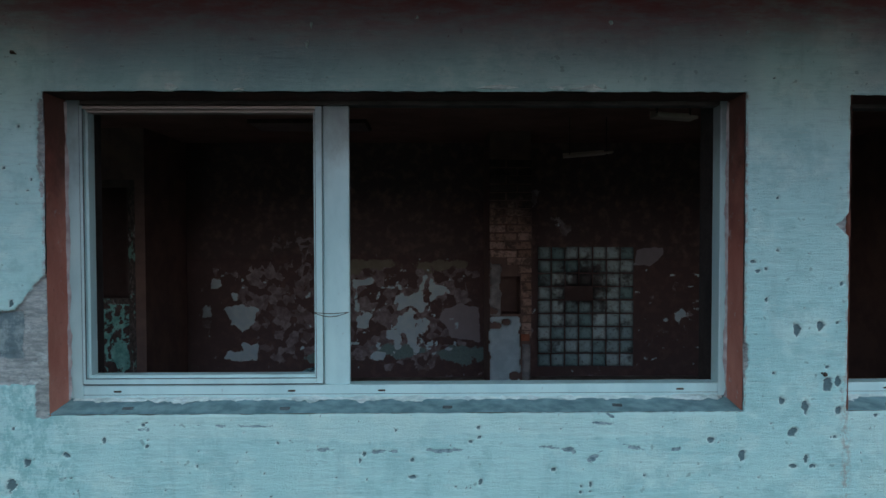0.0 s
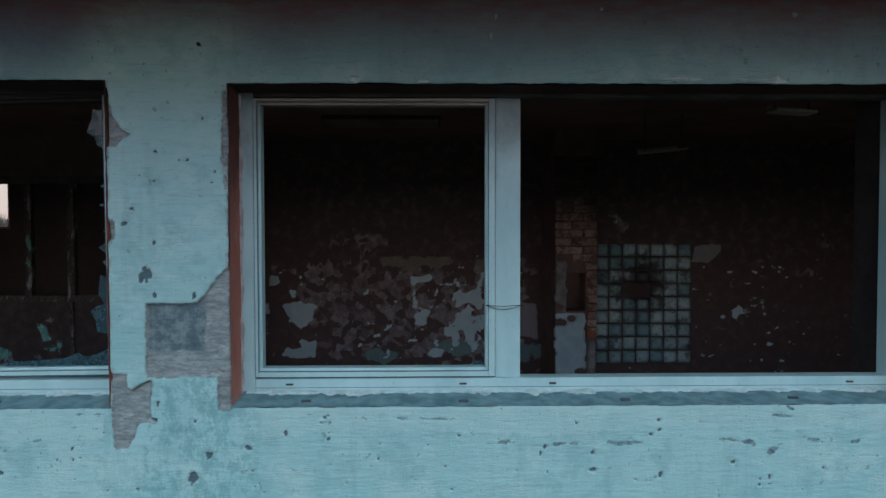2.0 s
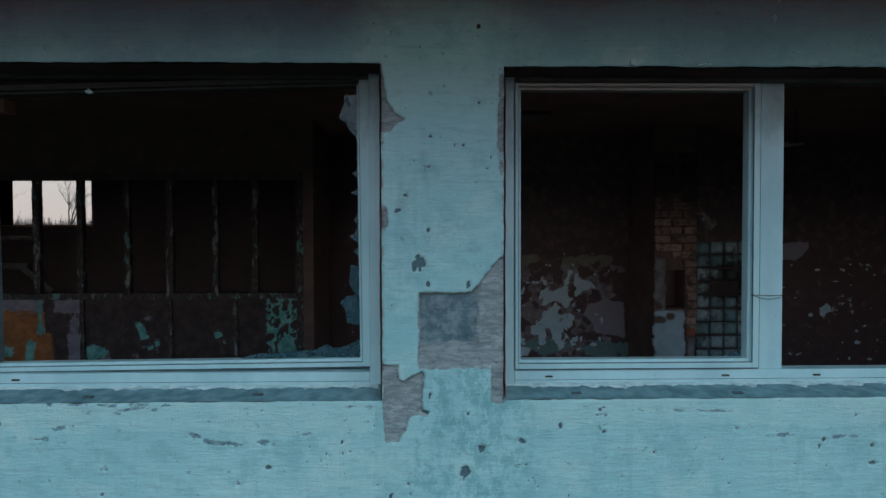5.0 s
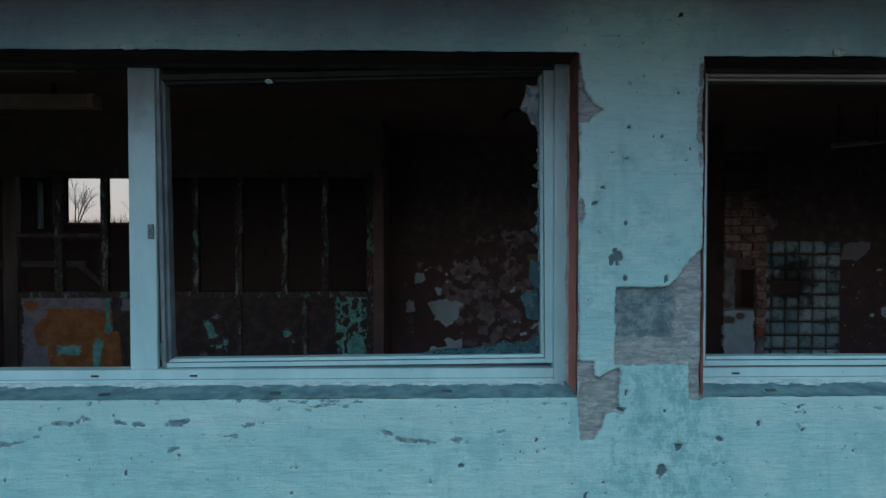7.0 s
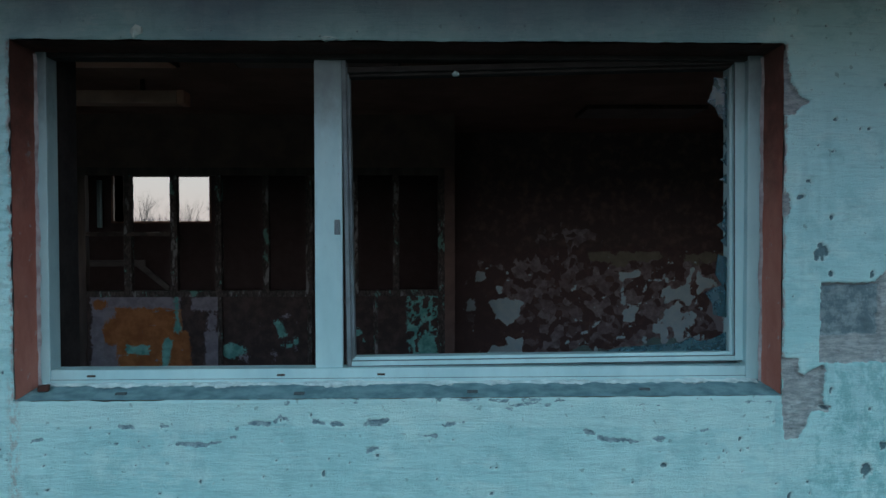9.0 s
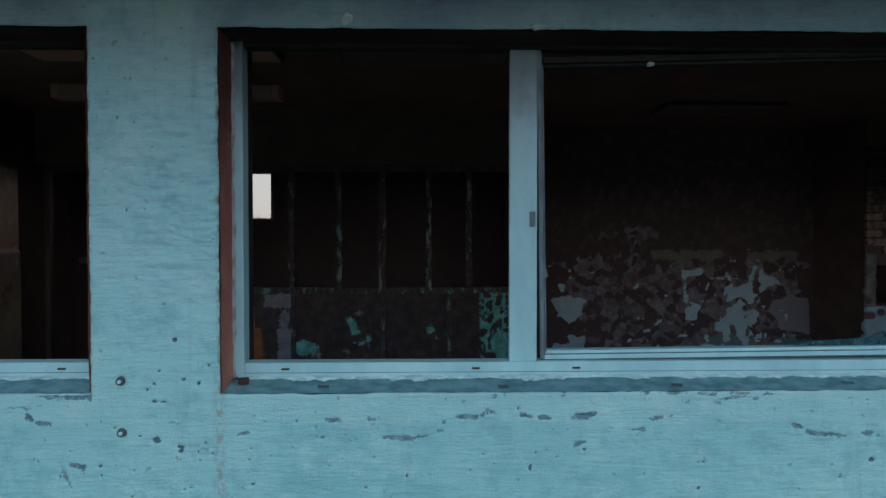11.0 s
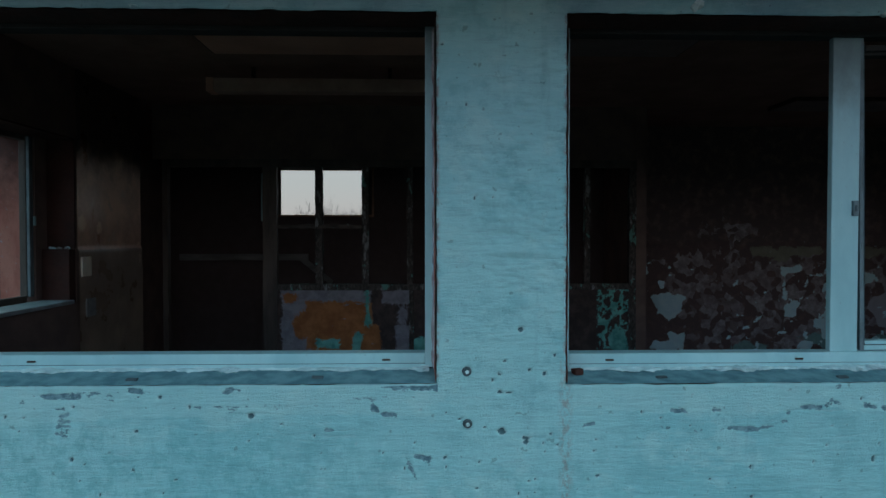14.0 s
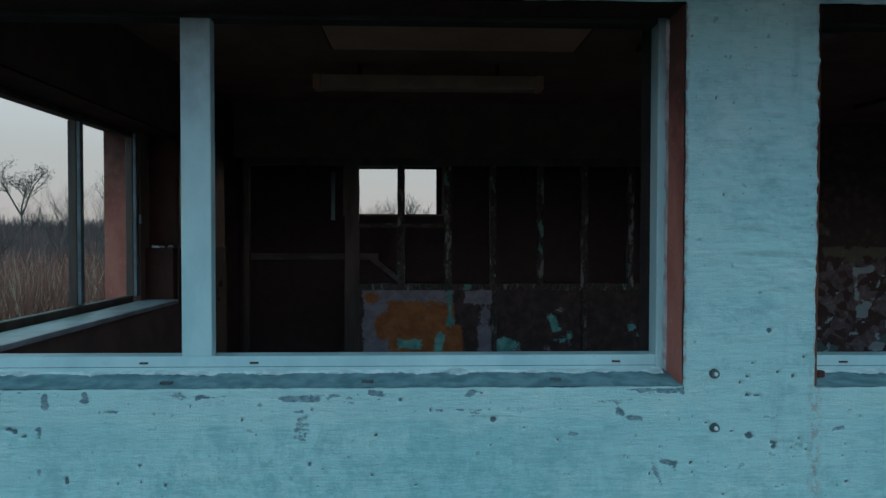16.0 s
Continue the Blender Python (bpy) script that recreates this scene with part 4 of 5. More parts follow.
def chip(x, z, w, h, k, y=YF):
    """Loose flake of plaster standing off the lintel edge."""
    rng = random.Random(k)
    bm = bmesh.new()
    vs = [bm.verts.new((x + w * math.cos(a) * rng.uniform(.3, 1.1), y - .004 - .008 * rng.random(), z + h * math.sin(a) * rng.uniform(.35, 1.25))) for a in [i * math.tau / 9 for i in range(9)]]
    mid = bm.verts.new((x, y - .018, z))
    for i in range(9):
        bm.faces.new((vs[i], vs[(i + 1) % 9], mid))
    r = bmesh.ops.extrude_face_region(bm, geom=bm.faces[:])
    bmesh.ops.translate(bm, vec=(0, .014, 0), verts=[v for v in r["geom"] if isinstance(v, bmesh.types.BMVert)])
    bmesh.ops.recalc_face_normals(bm, faces=bm.faces)
    return tagged(finish("plaster_flake", bm, SEALANT), "pale flake of plaster hanging at the lintel edge", "plaster flake", "flakes on the lintel")


for k, (x, z, w, h) in enumerate([(-.77, 2.045, .03, .016), (-.53, 2.036, .03, .007), (.34, 2.044, .07, .012), (.55, 2.042, .04, .009), (.66, 2.044, .07, .013), (-3.632, 2.062, .024, .020), (-3.04, 2.046, .03, .008), (-5.30, 2.047, .02, .006), (-.29, 2.255, .009, .011), (-.305, 2.19, .010, .015), (.73, 2.265, .008, .008), (-.17, 2.033, .015, .005), (.07, 2.28, .008, .006), (1.2, 2.235, .006, .006)]):
    chip(x, z, w, h, k)
chip(-2.643, 1.982, .018, .007, 40, .15)

bm = bmesh.new()
box(bm, -.017, .017, -.012, .012, -.010, .008, .004, Matrix.Translation((-3.97, .055, .951)) @ Matrix.Rotation(radians(17), 4, "Z"))
for v in bm.verts:
    v.co += Vector((noise.noise(v.co * 60), noise.noise(v.co * 70), noise.noise(v.co * 80))) * .004
tagged(finish("brick_crumb", bm, HEAD), "broken crumb of sooty red brick on the cement sill", "brick crumb")

# unseen eaves, added to shade and redden the top of the front wall
eaves = tagged(new("roof_1"), "unseen overhanging eaves with dark red boards, added to shade the wall", "roof", kind="structure")
for k in range(4):
    boxes("soffit_board", [(XW - .4, XE + .4, -1.02 + k * .252, -1.02 + k * .252 + .247, 2.405, 2.43)], SOFFIT, eaves, .003)
boxes("fascia", [(XW - .4, XE + .4, -1.05, -1.022, 2.31, 2.62)], SOFFIT, eaves, .004)
boxes("roof_deck", [(XW - .4, XE + .4, -1.06, 5.4, 2.63, 2.69)], ROOF, eaves)


# ---- the rooms ----
# the floor is out of view; its pale tone bounces window light upwards
tagged(boxes("floor", [(XW, XE, 0, 4.82, -.12, 0)], FLOOR), "charred floor strewn with dust", "floor", kind="structure")
tagged(boxes("ceiling", [(XW, XE, .006, 4.82, TOP, TOP + .09)], CEIL), "soot-black ceiling", "ceiling", kind="structure")
tagged(boxes("wall_east", [(XE - .3, XE, .37, 4.9, BOT, 2.62)], CHAR), "soot-black end wall", "wall", kind="structure")

# back wall with the small high window
RW = (-5.955, -5.035, 1.585, 2.06)
RI, YJ = RW[1] + .055, 4.755  # the right jamb steps back on the room side
# plaster laid bare where the paint has come away: outlines of the larger patches
STAR = [(-2.11, .74), (-1.94, .79), (-1.76, .73), (-1.78, .64), (-1.8, .56), (-1.92, .49), (-2.03, .58), (-2.06, .68)]
FOOT = [(-2.12, .2), (-2.07, .29), (-1.92, .29), (-1.92, .36), (-1.88, .37), (-1.83, .35), (-1.75, .35), (-1.76, .19)]
SMALL = [[(-2.35, .74), (-2.3, .78), (-2.24, .74), (-2.25, .65), (-2.33, .65)], [(-2.22, 1.08), (-2.18, 1.02), (-2.15, 1.05), (-2.16, .98), (-2.24, .96)], [(-2.05, .91), (-1.97, .9), (-1.99, .84)], [(-.57, .23), (-.49, .28), (-.39, .26), (-.42, .18), (-.54, .17)], [(2.69, .68), (2.78, .72), (2.84, .67), (2.78, .6), (2.75, .53), (2.71, .59)]]
HOOK = [(-.75, 1.03), (-.61, 1.05), (-.54, 1.04), (-.56, .99), (-.67, .99), (-.7, .96), (-.68, .83), (-.71, .79), (-.68, .71), (-.61, .69), (-.55, .67), (-.58, .55), (-.69, .54), (-.73, .68), (-.76, .71), (-.71, .8), (-.71, .95)]
WING = [(-.46, .95), (-.34, 1.06), (-.26, 1.01), (-.22, .95), (-.2, .83), (-.13, .86), (-.02, .93), (-.03, .98), (.01, 1.08), (.08, 1.07), (.12, .98), (.26, .96), (.28, .92), (.17, .87), (.08, .82), (.06, .71), (.02, .66), (-.05, .69), (-.07, .74), (-.13, .78), (-.2, .75), (-.25, .74), (-.3, .8), (-.3, .95), (-.38, .96)]
SKIRT = [(-.32, .62), (-.2, .64), (-.13, .75), (-.06, .62), (.02, .63), (.06, .59), (.05, .49), (.11, .4), (.1, .33), (.01, .36), (-.02, .38), (-.04, .27), (-.16, .32), (-.28, .3), (-.31, .41), (-.38, .44), (-.38, .49), (-.32, .51)]
LILAC_SPOTS = [(-1.55, .80, .38, .32), (-1.70, 1.08, .22, .16), (-1.2, .55, .35, .32), (-1.25, .95, .40, .25), (-.6, .8, .5, .38), (.2, 1.0, .4, .2), (-.2, .4, .6, .3), (3.7, 1.38, .14, .06), (-1.45, .35, .35, .15), (-.3, .7, .4, .4), (1.46, 1.62, .13, .10), (1.18, 1.95, .12, .06), (-1.35, 1.45, .22, .07)]
SHEETS = [[(.23, .74), (.38, .78), (.6, .74), (.6, .38), (.32, .44), (.17, .62)], [(2.29, 1.36), (2.38, 1.39), (2.59, 1.38), (2.57, 1.29), (2.44, 1.18), (2.29, 1.2)]]


def back_place(x, z):
    f = back_fields(x, z)
    y = YB + .004 * fbm(x, z, .4, 30, 3) + .003 * sstep(f["white"], -.01, .02) + .0015 * fbm(x, z, .03, 33, 3)
    y -= .012 * sstep(1.26 - z + .02 * fbm(x, z * 0, .2, 35, 3), -.004, .004) * (x > -2.5) * (x < 1.0)
    return np.stack([x, y, z], -1)


def back_fields(x, z):
    wob = .085 * fbm(x, z, .11, 36, 6)
    white, lilac = np.full(x.shape, -1.0), np.full(x.shape, -1.0)
    for s in [STAR, FOOT, HOOK, WING, SKIRT] + SMALL:
        white = np.maximum(white, poly(x, z, s))
    for s in LILAC_SPOTS:
        lilac = np.maximum(lilac, blob(x, z, *s))
    sheet = np.maximum(poly(x, z, SHEETS[0]), poly(x, z, SHEETS[1])) + .3 * wob
    crowd = np.maximum(sstep(slab(x, z, -1.5, .5, .15, 1.25), -.05, .2), .9 * sstep(slab(x, z, 2.35, 3.4, .1, 1.25), -.1, .3))
    low = sstep(.42 - z, -.05, .15) * crowd
    crumbs = .03 * (fbm(x * .8, z, .06, 37, 5) * 2.2 - 1.62 + .35 * crowd + .35 * low)
    holes = np.where(x > -1.0, .05 * (1.9 * fbm(x, z * .8, .09, 41, 5) - .34), -1)
    white = np.minimum(white, np.where(z < 1.2, -holes, white))
    white = np.maximum(white + .035 * fbm(x, z, .06, 36, 4) + .004, np.where(x > -2.4, crumbs, -1))
    lilac = np.maximum(lilac + 2.0 * wob, .04 * (fbm(x, z, .12, 38, 4) * 2.0 - 1.3 + .5 * crowd * (x < 1)))
    lilac = np.where(x < -2.4, -1, lilac)
    ochre = np.minimum(np.maximum(blob(x, z, -.75, 1.20, .28, .07), blob(x, z, .15, 1.21, .45, .05)) + wob * .8, 1.265 - z)
    teal = np.maximum.reduce([blob(x, z, .42, .24, .28, .08), blob(x, z, -.25, .27, .25, .08), blob(x, z, -1.05, .2, .2, .07)]) + wob * .6
    low = z < 1.28
    gone = np.where(x > 1.1, np.where(low | (lilac > .02), 0, -1), np.where(low, 0, -1))
    dado = np.maximum(np.minimum(1.30 - z, x + 2.45), blob(x, z, 2.69, 1.72, .03, .28)) + .06 * fbm(x, z, .2, 34, 4)
    # darkest tone behind the screen and round the gap in the tiles
    char = np.maximum(sstep(-2.3 - x + .3 * fbm(x, z, .6, 29, 4), -.2, .3), sstep(blob(x, z, 1.71, .89, .22, .14) + .04 * fbm(x, z, .1, 42, 4), -.02, .05))
    return {"white": np.where(gone < 0, np.minimum(white, -.05), white), "lilac": lilac + np.where(z > 1.4, -.03, 0), "sheet": sheet, "ochre": ochre, "teal": teal, "dado": dado, "char": char}


back = tagged(new("wall_north"), "burnt back wall with peeling paint flaked to white plaster", "wall", kind="structure")
relief("burnt_plaster", lines([XW, RW[0], RI, -2.7, 3.0, XE - .3], .016), lines([0, RW[2], RW[3], TOP], .016), back_place, [(RW[0], RI, RW[2], RW[3])], back_fields, SOOT, back)
boxes("masonry", [(XW, RW[0], YB + .03, 4.82, BOT, 2.62), (RI, XE, YB + .03, 4.82, BOT, 2.62), (RW[0], RI, YB + .03, 4.82, BOT, RW[2]), (RW[0], RI, YB + .03, 4.82, RW[3], 2.62), (RW[1] + .01, RI, YJ + .004, 4.82, RW[2], RW[3])], CHAR, back)
boxes("opening_lining", [(RW[0] - .02, RW[0], YB - .004, 4.822, RW[2] - .02, RW[3] + .02), (RI, RI + .02, YB - .004, YJ, RW[2] - .02, RW[3] + .02), (RW[0], RI, YB - .004, 4.822, RW[2] - .02, RW[2]), (RW[0], RI, YB - .004, 4.822, RW[3], RW[3] + .02)], BROWN, back)
boxes("jamb_stop", [(RW[1], RI + .01, YJ, 4.822, RW[2] + .001, RW[3] - .001)], DARK_TRIM, back)

# side wall with the wide window
SW = (.35, 2.30, .95, 2.03)
side = tagged(new("wall_west"), "scorched brown side wall with a wide window opening", "wall", kind="structure")
XI, XF, YC = -6.80, -7.055, 2.44
boxes("masonry", [(XW, XI, YI, SW[0], BOT, 2.62), (XW, XI, YC, 3.40, BOT, 2.62), (XW, -7.02, 3.40, 4.6, BOT, 2.62), (XW, -6.985, SW[1], YC, BOT, 2.62), (-6.985, XI, SW[1], YC, BOT, .92), (-6.985, XI, SW[1], YC, SW[3], 2.62), (XW, XI, SW[0], SW[1], BOT, .92), (XW, XI, SW[0], SW[1], SW[3], 2.62)], CHAR, side)


def pale_spots(y, z):
    # the first two spots are painted reflections, the others plain pale flecks
    spots = (2.50, 1.46, .055, .06), (2.73, 1.43, .045, .05), (2.455, 1.62, .016, .11), (3.10, 1.30, .04, .014), (2.85, 1.30, .3, .007), (3.36, 1.31, .03, .02), (3.36, 1.20, .012, .05)
    return {"peel": np.maximum.reduce([blob(y, z, *s) for s in spots])}


relief("brown_plaster", lines([YC + .002, 3.402], .02), lines([0, 1.29, TOP], .02), lambda y, z: np.stack([XI + .006 + .004 * fbm(y, z, .2, 62, 3) + .012 * (z < 1.29), y, z], -1), [], pale_spots, SIDE, side, "scorched brown plaster with a dado line")
relief("reveal", lines([XW + .004, XF], .01)[::-1], lines([SW[2] - .02, SW[3]], .015), lambda u, v: np.stack([u, SW[1] - .006 + .003 * fbm(u, v, .05, 64, 3), v], -1), [], lambda u, v: {}, RED, side, "red-brown painted window reveal")
sw = tagged(new("window_5"), "white plastic side window with a sash, greyed for shade, panes gone", "window", kind="structure")
for nm, (y0, y1, z0, z1, dx) in {"frame_jamb": (SW[1] - .055, SW[1] + .012, .975, SW[3] - .012, 0), "frame_jamb_far": (SW[0] + .012, SW[0] + .075, .975, SW[3] - .012, 0), "frame_sill": (SW[0] + .075, SW[1] - .055, .935, .985, 0), "frame_head": (SW[0] + .075, SW[1] - .055, SW[3] - .045, SW[3] + .02, 0), "mullion": (1.65, 1.715, .986, SW[3] - .045, -.03)}.items():
    # a dark timber core with a pale plastic face towards the room
    bm = bmesh.new()
    box(bm, XF + dx, XF + .045 + dx, y0, y1, z0, z1, .005)
    pale = nm not in ("frame_sill", "frame_head")
    piece = part(nm.replace("_far", ""), bm, WOOD, sw)
    if pale:
        # beads are greyed: the backlit shade is put into their colour
        for k in range(2):
            bm = bmesh.new()
            a = y0 + (y1 - y0) * (.04 + .46 * k)
            box(bm, XF + .046 + dx, XF + .066 - .010 * k + dx, a, a + (y1 - y0) * .36, z0 + .004, z1 - .004, .003)
            part("glazing_bead", bm, GREYED, piece, "white plastic bead, greyed for backlit shade")
bm = bmesh.new()
box(bm, XF + .06, XI + .03, SW[0], SW[1] + .06, .922, .948, .006)
part("sill_board", bm, SILLW, sw, "grey-white inner sill board")
bm = bmesh.new()
box(bm, XF + .066, XF + .078, SW[1] - .02, SW[1] - .002, 1.44, 1.50, .003)
part("handle_plate", bm, UPVC, sw)
# low black ledge in the window's far corner, with crumbs of plaster on it
boxes("corner_ledge", [(-6.984, XI - .004, SW[1] + .06, YC - .002, .922, 1.284)], HEAD, side, .006)
# near-black sheets added to darken the opening's head and far jamb
boxes("head_dark_sheet", [(XW + .17, XI - .002, SW[0] + .002, YC - .002, SW[3] - .012, SW[3] - .001)], HEAD, side)
boxes("jamb_dark_sheet", [(-6.984, XI - .002, YC - .014, YC - .003, 1.286, SW[3] - .014)], HEAD, side)
rng = random.Random(31)
for k in range(11):
    bm = bmesh.new()
    bmesh.ops.create_icosphere(bm, subdivisions=1, radius=1.0)
    sx, sy, sz = rng.uniform(.008, .022), rng.uniform(.007, .014), rng.uniform(.006, .013)
    for v in bm.verts:
        v.co = Vector((v.co.x * sx, v.co.y * sy, v.co.z * sz)) * rng.uniform(.7, 1.15)
    bmesh.ops.transform(bm, matrix=Matrix.Translation((rng.uniform(-6.96, -6.82), rng.uniform(SW[1] + .07, YC - .02), 1.284 + sz * .7)), verts=bm.verts)
    tagged(finish("plaster_crumb", bm, SEALANT if k % 2 else PALE), "crumb of fallen plaster on the black ledge", "plaster crumb", "crumbs on the ledge")

for y, z, h, m, lab in ((2.52, 1.162, .135, CARD, "yellowed paper notice on the scorched brown wall"), (2.578, .875, .125, PALE, "grey wall plate on the scorched brown wall")):
    bm = bmesh.new()
    box(bm, XI + .012, XI + .03, y - .058, y + .058, z - h / 2, z + h / 2, .003)
    tagged(finish("wall_plate", bm, m), lab, "wall plate", "plates on the side wall")


# ---- timber screen ----
screen = tagged(new("timber_screen"), "charred timber screen with bare posts over scorched painted panels", "partition", kind="structure")
YS = 3.59


def ragged_bar(name, x0, x1, z0, z1, depth, material, seed, label="", twist=0.0):
    bm = bmesh.new()
    tall = z1 - z0 > x1 - x0
    n = 24
    for k in range(n + 1):
        f = k / n
        for sx, sy in ((0, 0), (1, 0), (1, 1), (0, 1)):
            w = .004 * noise.noise((seed + sx * 3.1, f * 14, sy * 2.0))
            if tall:
                bm.verts.new((x0 + (x1 - x0) * sx + w + twist * f, YS + sy * depth + w, z0 + (z1 - z0) * f))
            else:
                bm.verts.new((x0 + (x1 - x0) * f, YS + sy * depth + w, z0 + (z1 - z0) * sx + w))
    bm.verts.ensure_lookup_table()
    for k in range(n):
        for c in range(4):
            d = (c + 1) % 4
            bm.faces.new((bm.verts[4 * k + c], bm.verts[4 * k + d], bm.verts[4 * k + 4 + d], bm.verts[4 * k + 4 + c]))
    bm.faces.new([bm.verts[c] for c in (3, 2, 1, 0)])
    bm.faces.new([bm.verts[4 * n + c] for c in range(4)])
    bmesh.ops.recalc_face_normals(bm, faces=bm.faces)
    return part(name, bm, material, screen, label)


def post_mat():
    m = Mat("charred_post_with_green_paint")
    n1, n2 = m.noise(12, 6, 0.7, (1, 1, 0.35)), m.noise(60, 5, 0.7, (1, 1, 0.5), 2.0)
    col = m.mix(m.step(n2, 0.4, 0.7), (0.040, 0.033, 0.030), (0.14, 0.115, 0.10))
    col = m.mix(m.step(n1, 0.56, 0.62), col, (0.30, 0.30, 0.295))
    col = m.mix(m.step(m.noise(9, 6, 0.7, (1, 1, 0.5), 6.0), 0.58, 0.62), col, (0.16, 0.36, 0.31))
    return m.out(col, 0.7, n2, 0.003, 0.8)


POST = post_mat()
for k, (c, w) in enumerate([(-6.67, .045), (-5.78, .12), (-5.36, .062), (-4.96, .06), (-4.573, .052), (-4.16, .05), (-3.78, .06), (-3.375, .048), (-3.02, .05), (-2.62, .06)]):
    ragged_bar("post", c - w / 2, c + w / 2, 0 if k < 2 or k == 9 else .95, 1.965, .06, WOOD if k < 2 else POST, k * 7.3)
ragged_bar("rail", -5.72, -2.59, .90, .952, .075, POST, 3.7)
ragged_bar("head_rail", -6.69, -2.59, 1.965, 2.03, .07, WOOD, 9.1)
ragged_bar("transom", -5.72, -4.99, 1.435, 1.468, .045, WOOD, 5.5)
for k, c in enumerate((-4.56, -3.78, -3.2)):
    bm = bmesh.new()
    box(bm, c - .02, c + .02, YS - .012, YS + .004, 0, .9, .004)
    part("panel_batten", bm, POST, screen)


def panel_fields(x, z):
    n = .05 * fbm(x, z, .14, 71, 5)
    orange = np.maximum(slab(x, z, -5.47, -4.90, -.1, .80), slab(x, z, -5.30, -4.83, -.1, .60)) + .45 * n
    orange = np.minimum(orange, .05 * (1.7 - 2.4 * fbm(x * .4, z * 1.3, .05, 75, 4)))
    orange = np.maximum(orange, np.maximum(blob(x, z, -5.62, .83, .06, .05), blob(x, z, -5.50, .6, .08, .12)) + .8 * n)
    lilac = np.maximum.reduce([slab(x, z, -5.69, -4.90, -.1, .905), slab(x, z, -4.70, -4.57, -.1, .585), slab(x, z, -4.83, -4.56, .77, .905), blob(x, z, -4.64, .70, .05, .08)]) + .5 * n
    lilac = np.maximum(lilac, np.minimum(slab(x, z, -4.4, -3.9, .2, .8), .03 * (fbm(x, z, .12, 74, 3) * 2 - 1.0)))
    green = np.maximum.reduce([slab(x, z, -5.38, -5.19, .39, .47), stroke(x, z, -5.05, .30, -5.02, .50, .035), stroke(x, z, -4.94, .62, -4.95, .90, .028), stroke(x, z, -4.07, .67, -4.03, .57, .03), blob(x, z, -3.96, .46, .05, .025), blob(x, z, -3.90, .49, .025, .03), blob(x, z, -4.46, .42, .10, .055), blob(x, z, -3.36, .58, .025, .02), blob(x, z, -3.30, .5, .015, .015)]) + n * .5
    lace = np.minimum(slab(x, z, -2.92, -2.655, .20, .93), .06 * (.34 - np.abs(fbm(x, z, .07, 72, 4)) * 1.9)) + .25 * n
    solid = blob(x, z, -2.74, .45, .07, .12) + .5 * n
    return {"orange": orange, "lilac": lilac, "green": np.maximum.reduce([green, lace, solid])}


relief("panel", lines([-5.72, -2.60], .01), lines([0, .90], .01), lambda x, z: np.stack([x, YS + .012 + .003 * fbm(x, z, .1, 73, 3), z], -1), [], panel_fields, PANEL, screen, "scorched boards with orange and green paint left")
boxes("panel_back", [(-5.72, -2.60, YS + .024, YS + .05, 0, .90)], WOOD, screen)
boxes("return_wall", [(-2.60, -2.50, YS + .004, YB - .01, 0, TOP)], CHAR, screen)
boxes("screen_top", [(-6.78, -2.60, YS + .02, YS + .06, 2.03, TOP)], CHAR, screen)

# fallen lath against the back wall, and a pale strip beside the small window
bm = bmesh.new()
box(bm, -6.90, -5.62, 4.50, 4.54, 1.125, 1.19, .006)
tagged(finish("plank", bm, ASHEN), "sooty grey plank fixed along the back wall", "plank", "loose planks")
bm = bmesh.new()
box(bm, -.21, .19, 0, .025, -.028, .028, .005, Matrix.Translation((-5.53, 4.51, 1.015)) @ Matrix.Rotation(radians(39), 4, "Y"))
tagged(finish("plank", bm, ASHEN), "sooty grey plank slipped down aslant on the back wall", "plank", "loose planks")
bm = bmesh.new()
box(bm, -6.085, -6.05, 4.49, 4.54, 1.52, 2.0, .005)
tagged(finish("strip", bm, UPVC), "pale upright strip beside the small back window", "strip")

# ---- brick pillar ----
pillar = tagged(new("brick_pillar"), "brick chimney pillar, half plastered, with a soot hole", "pillar", kind="structure")
PX0, PX1, PY = .64, 1.05, 3.77
boxes("core", [(PX0 + .012, .762, PY + .02, YB, 0, TOP), (.938, PX1 - .012, PY + .02, YB, 0, TOP), (.762, .938, PY + .02, YB, 0, .771), (.762, .938, PY + .02, YB, 1.131, TOP), (.762, .938, PY + .25, YB, .771, 1.131)], CHAR, pillar)


def ragged_coat(name, x0, x1, z0, z1, y, material, seed, label="", bites=()):
    """A plaster coat with torn edges; bites are holes knocked out of its rim."""
    us, vs = lines([x0, x1], .012), lines([z0, z1], .012)
    u, v = np.meshgrid(us, vs, indexing="ij")
    depth = slab(u, v, x0, x1, z0 - 1, z1) - .012 + .016 * fbm(u, v, .06, seed, 4)
    for b in bites:
        depth = np.minimum(depth, -blob(u, v, *b) - .008 * fbm(u, v, .03, seed + 1, 3))
    bm = bmesh.new()
    grid = [[None] * len(vs) for _ in us]
    keep = (depth[:-1, :-1] + depth[1:, :-1] + depth[1:, 1:] + depth[:-1, 1:]) > 0
    for a, b in zip(*np.nonzero(keep)):
        ring = []
        for p, q in ((a, b), (a + 1, b), (a + 1, b + 1), (a, b + 1)):
            if grid[p][q] is None:
                grid[p][q] = bm.verts.new((us[p], y + .004 * float(noise.noise((us[p] * 9, vs[q] * 9, seed))) + .010 * (depth[p, q] < .004), vs[q]))
            ring.append(grid[p][q])
        bm.faces.new(ring)
    rim = [e for e in bm.edges if e.is_boundary]
    r = bmesh.ops.extrude_edge_only(bm, edges=rim)
    for w in r["geom"]:
        if isinstance(w, bmesh.types.BMVert):
            w.co.y = PY + .034
    return part(name, bm, material, pillar, label, True)


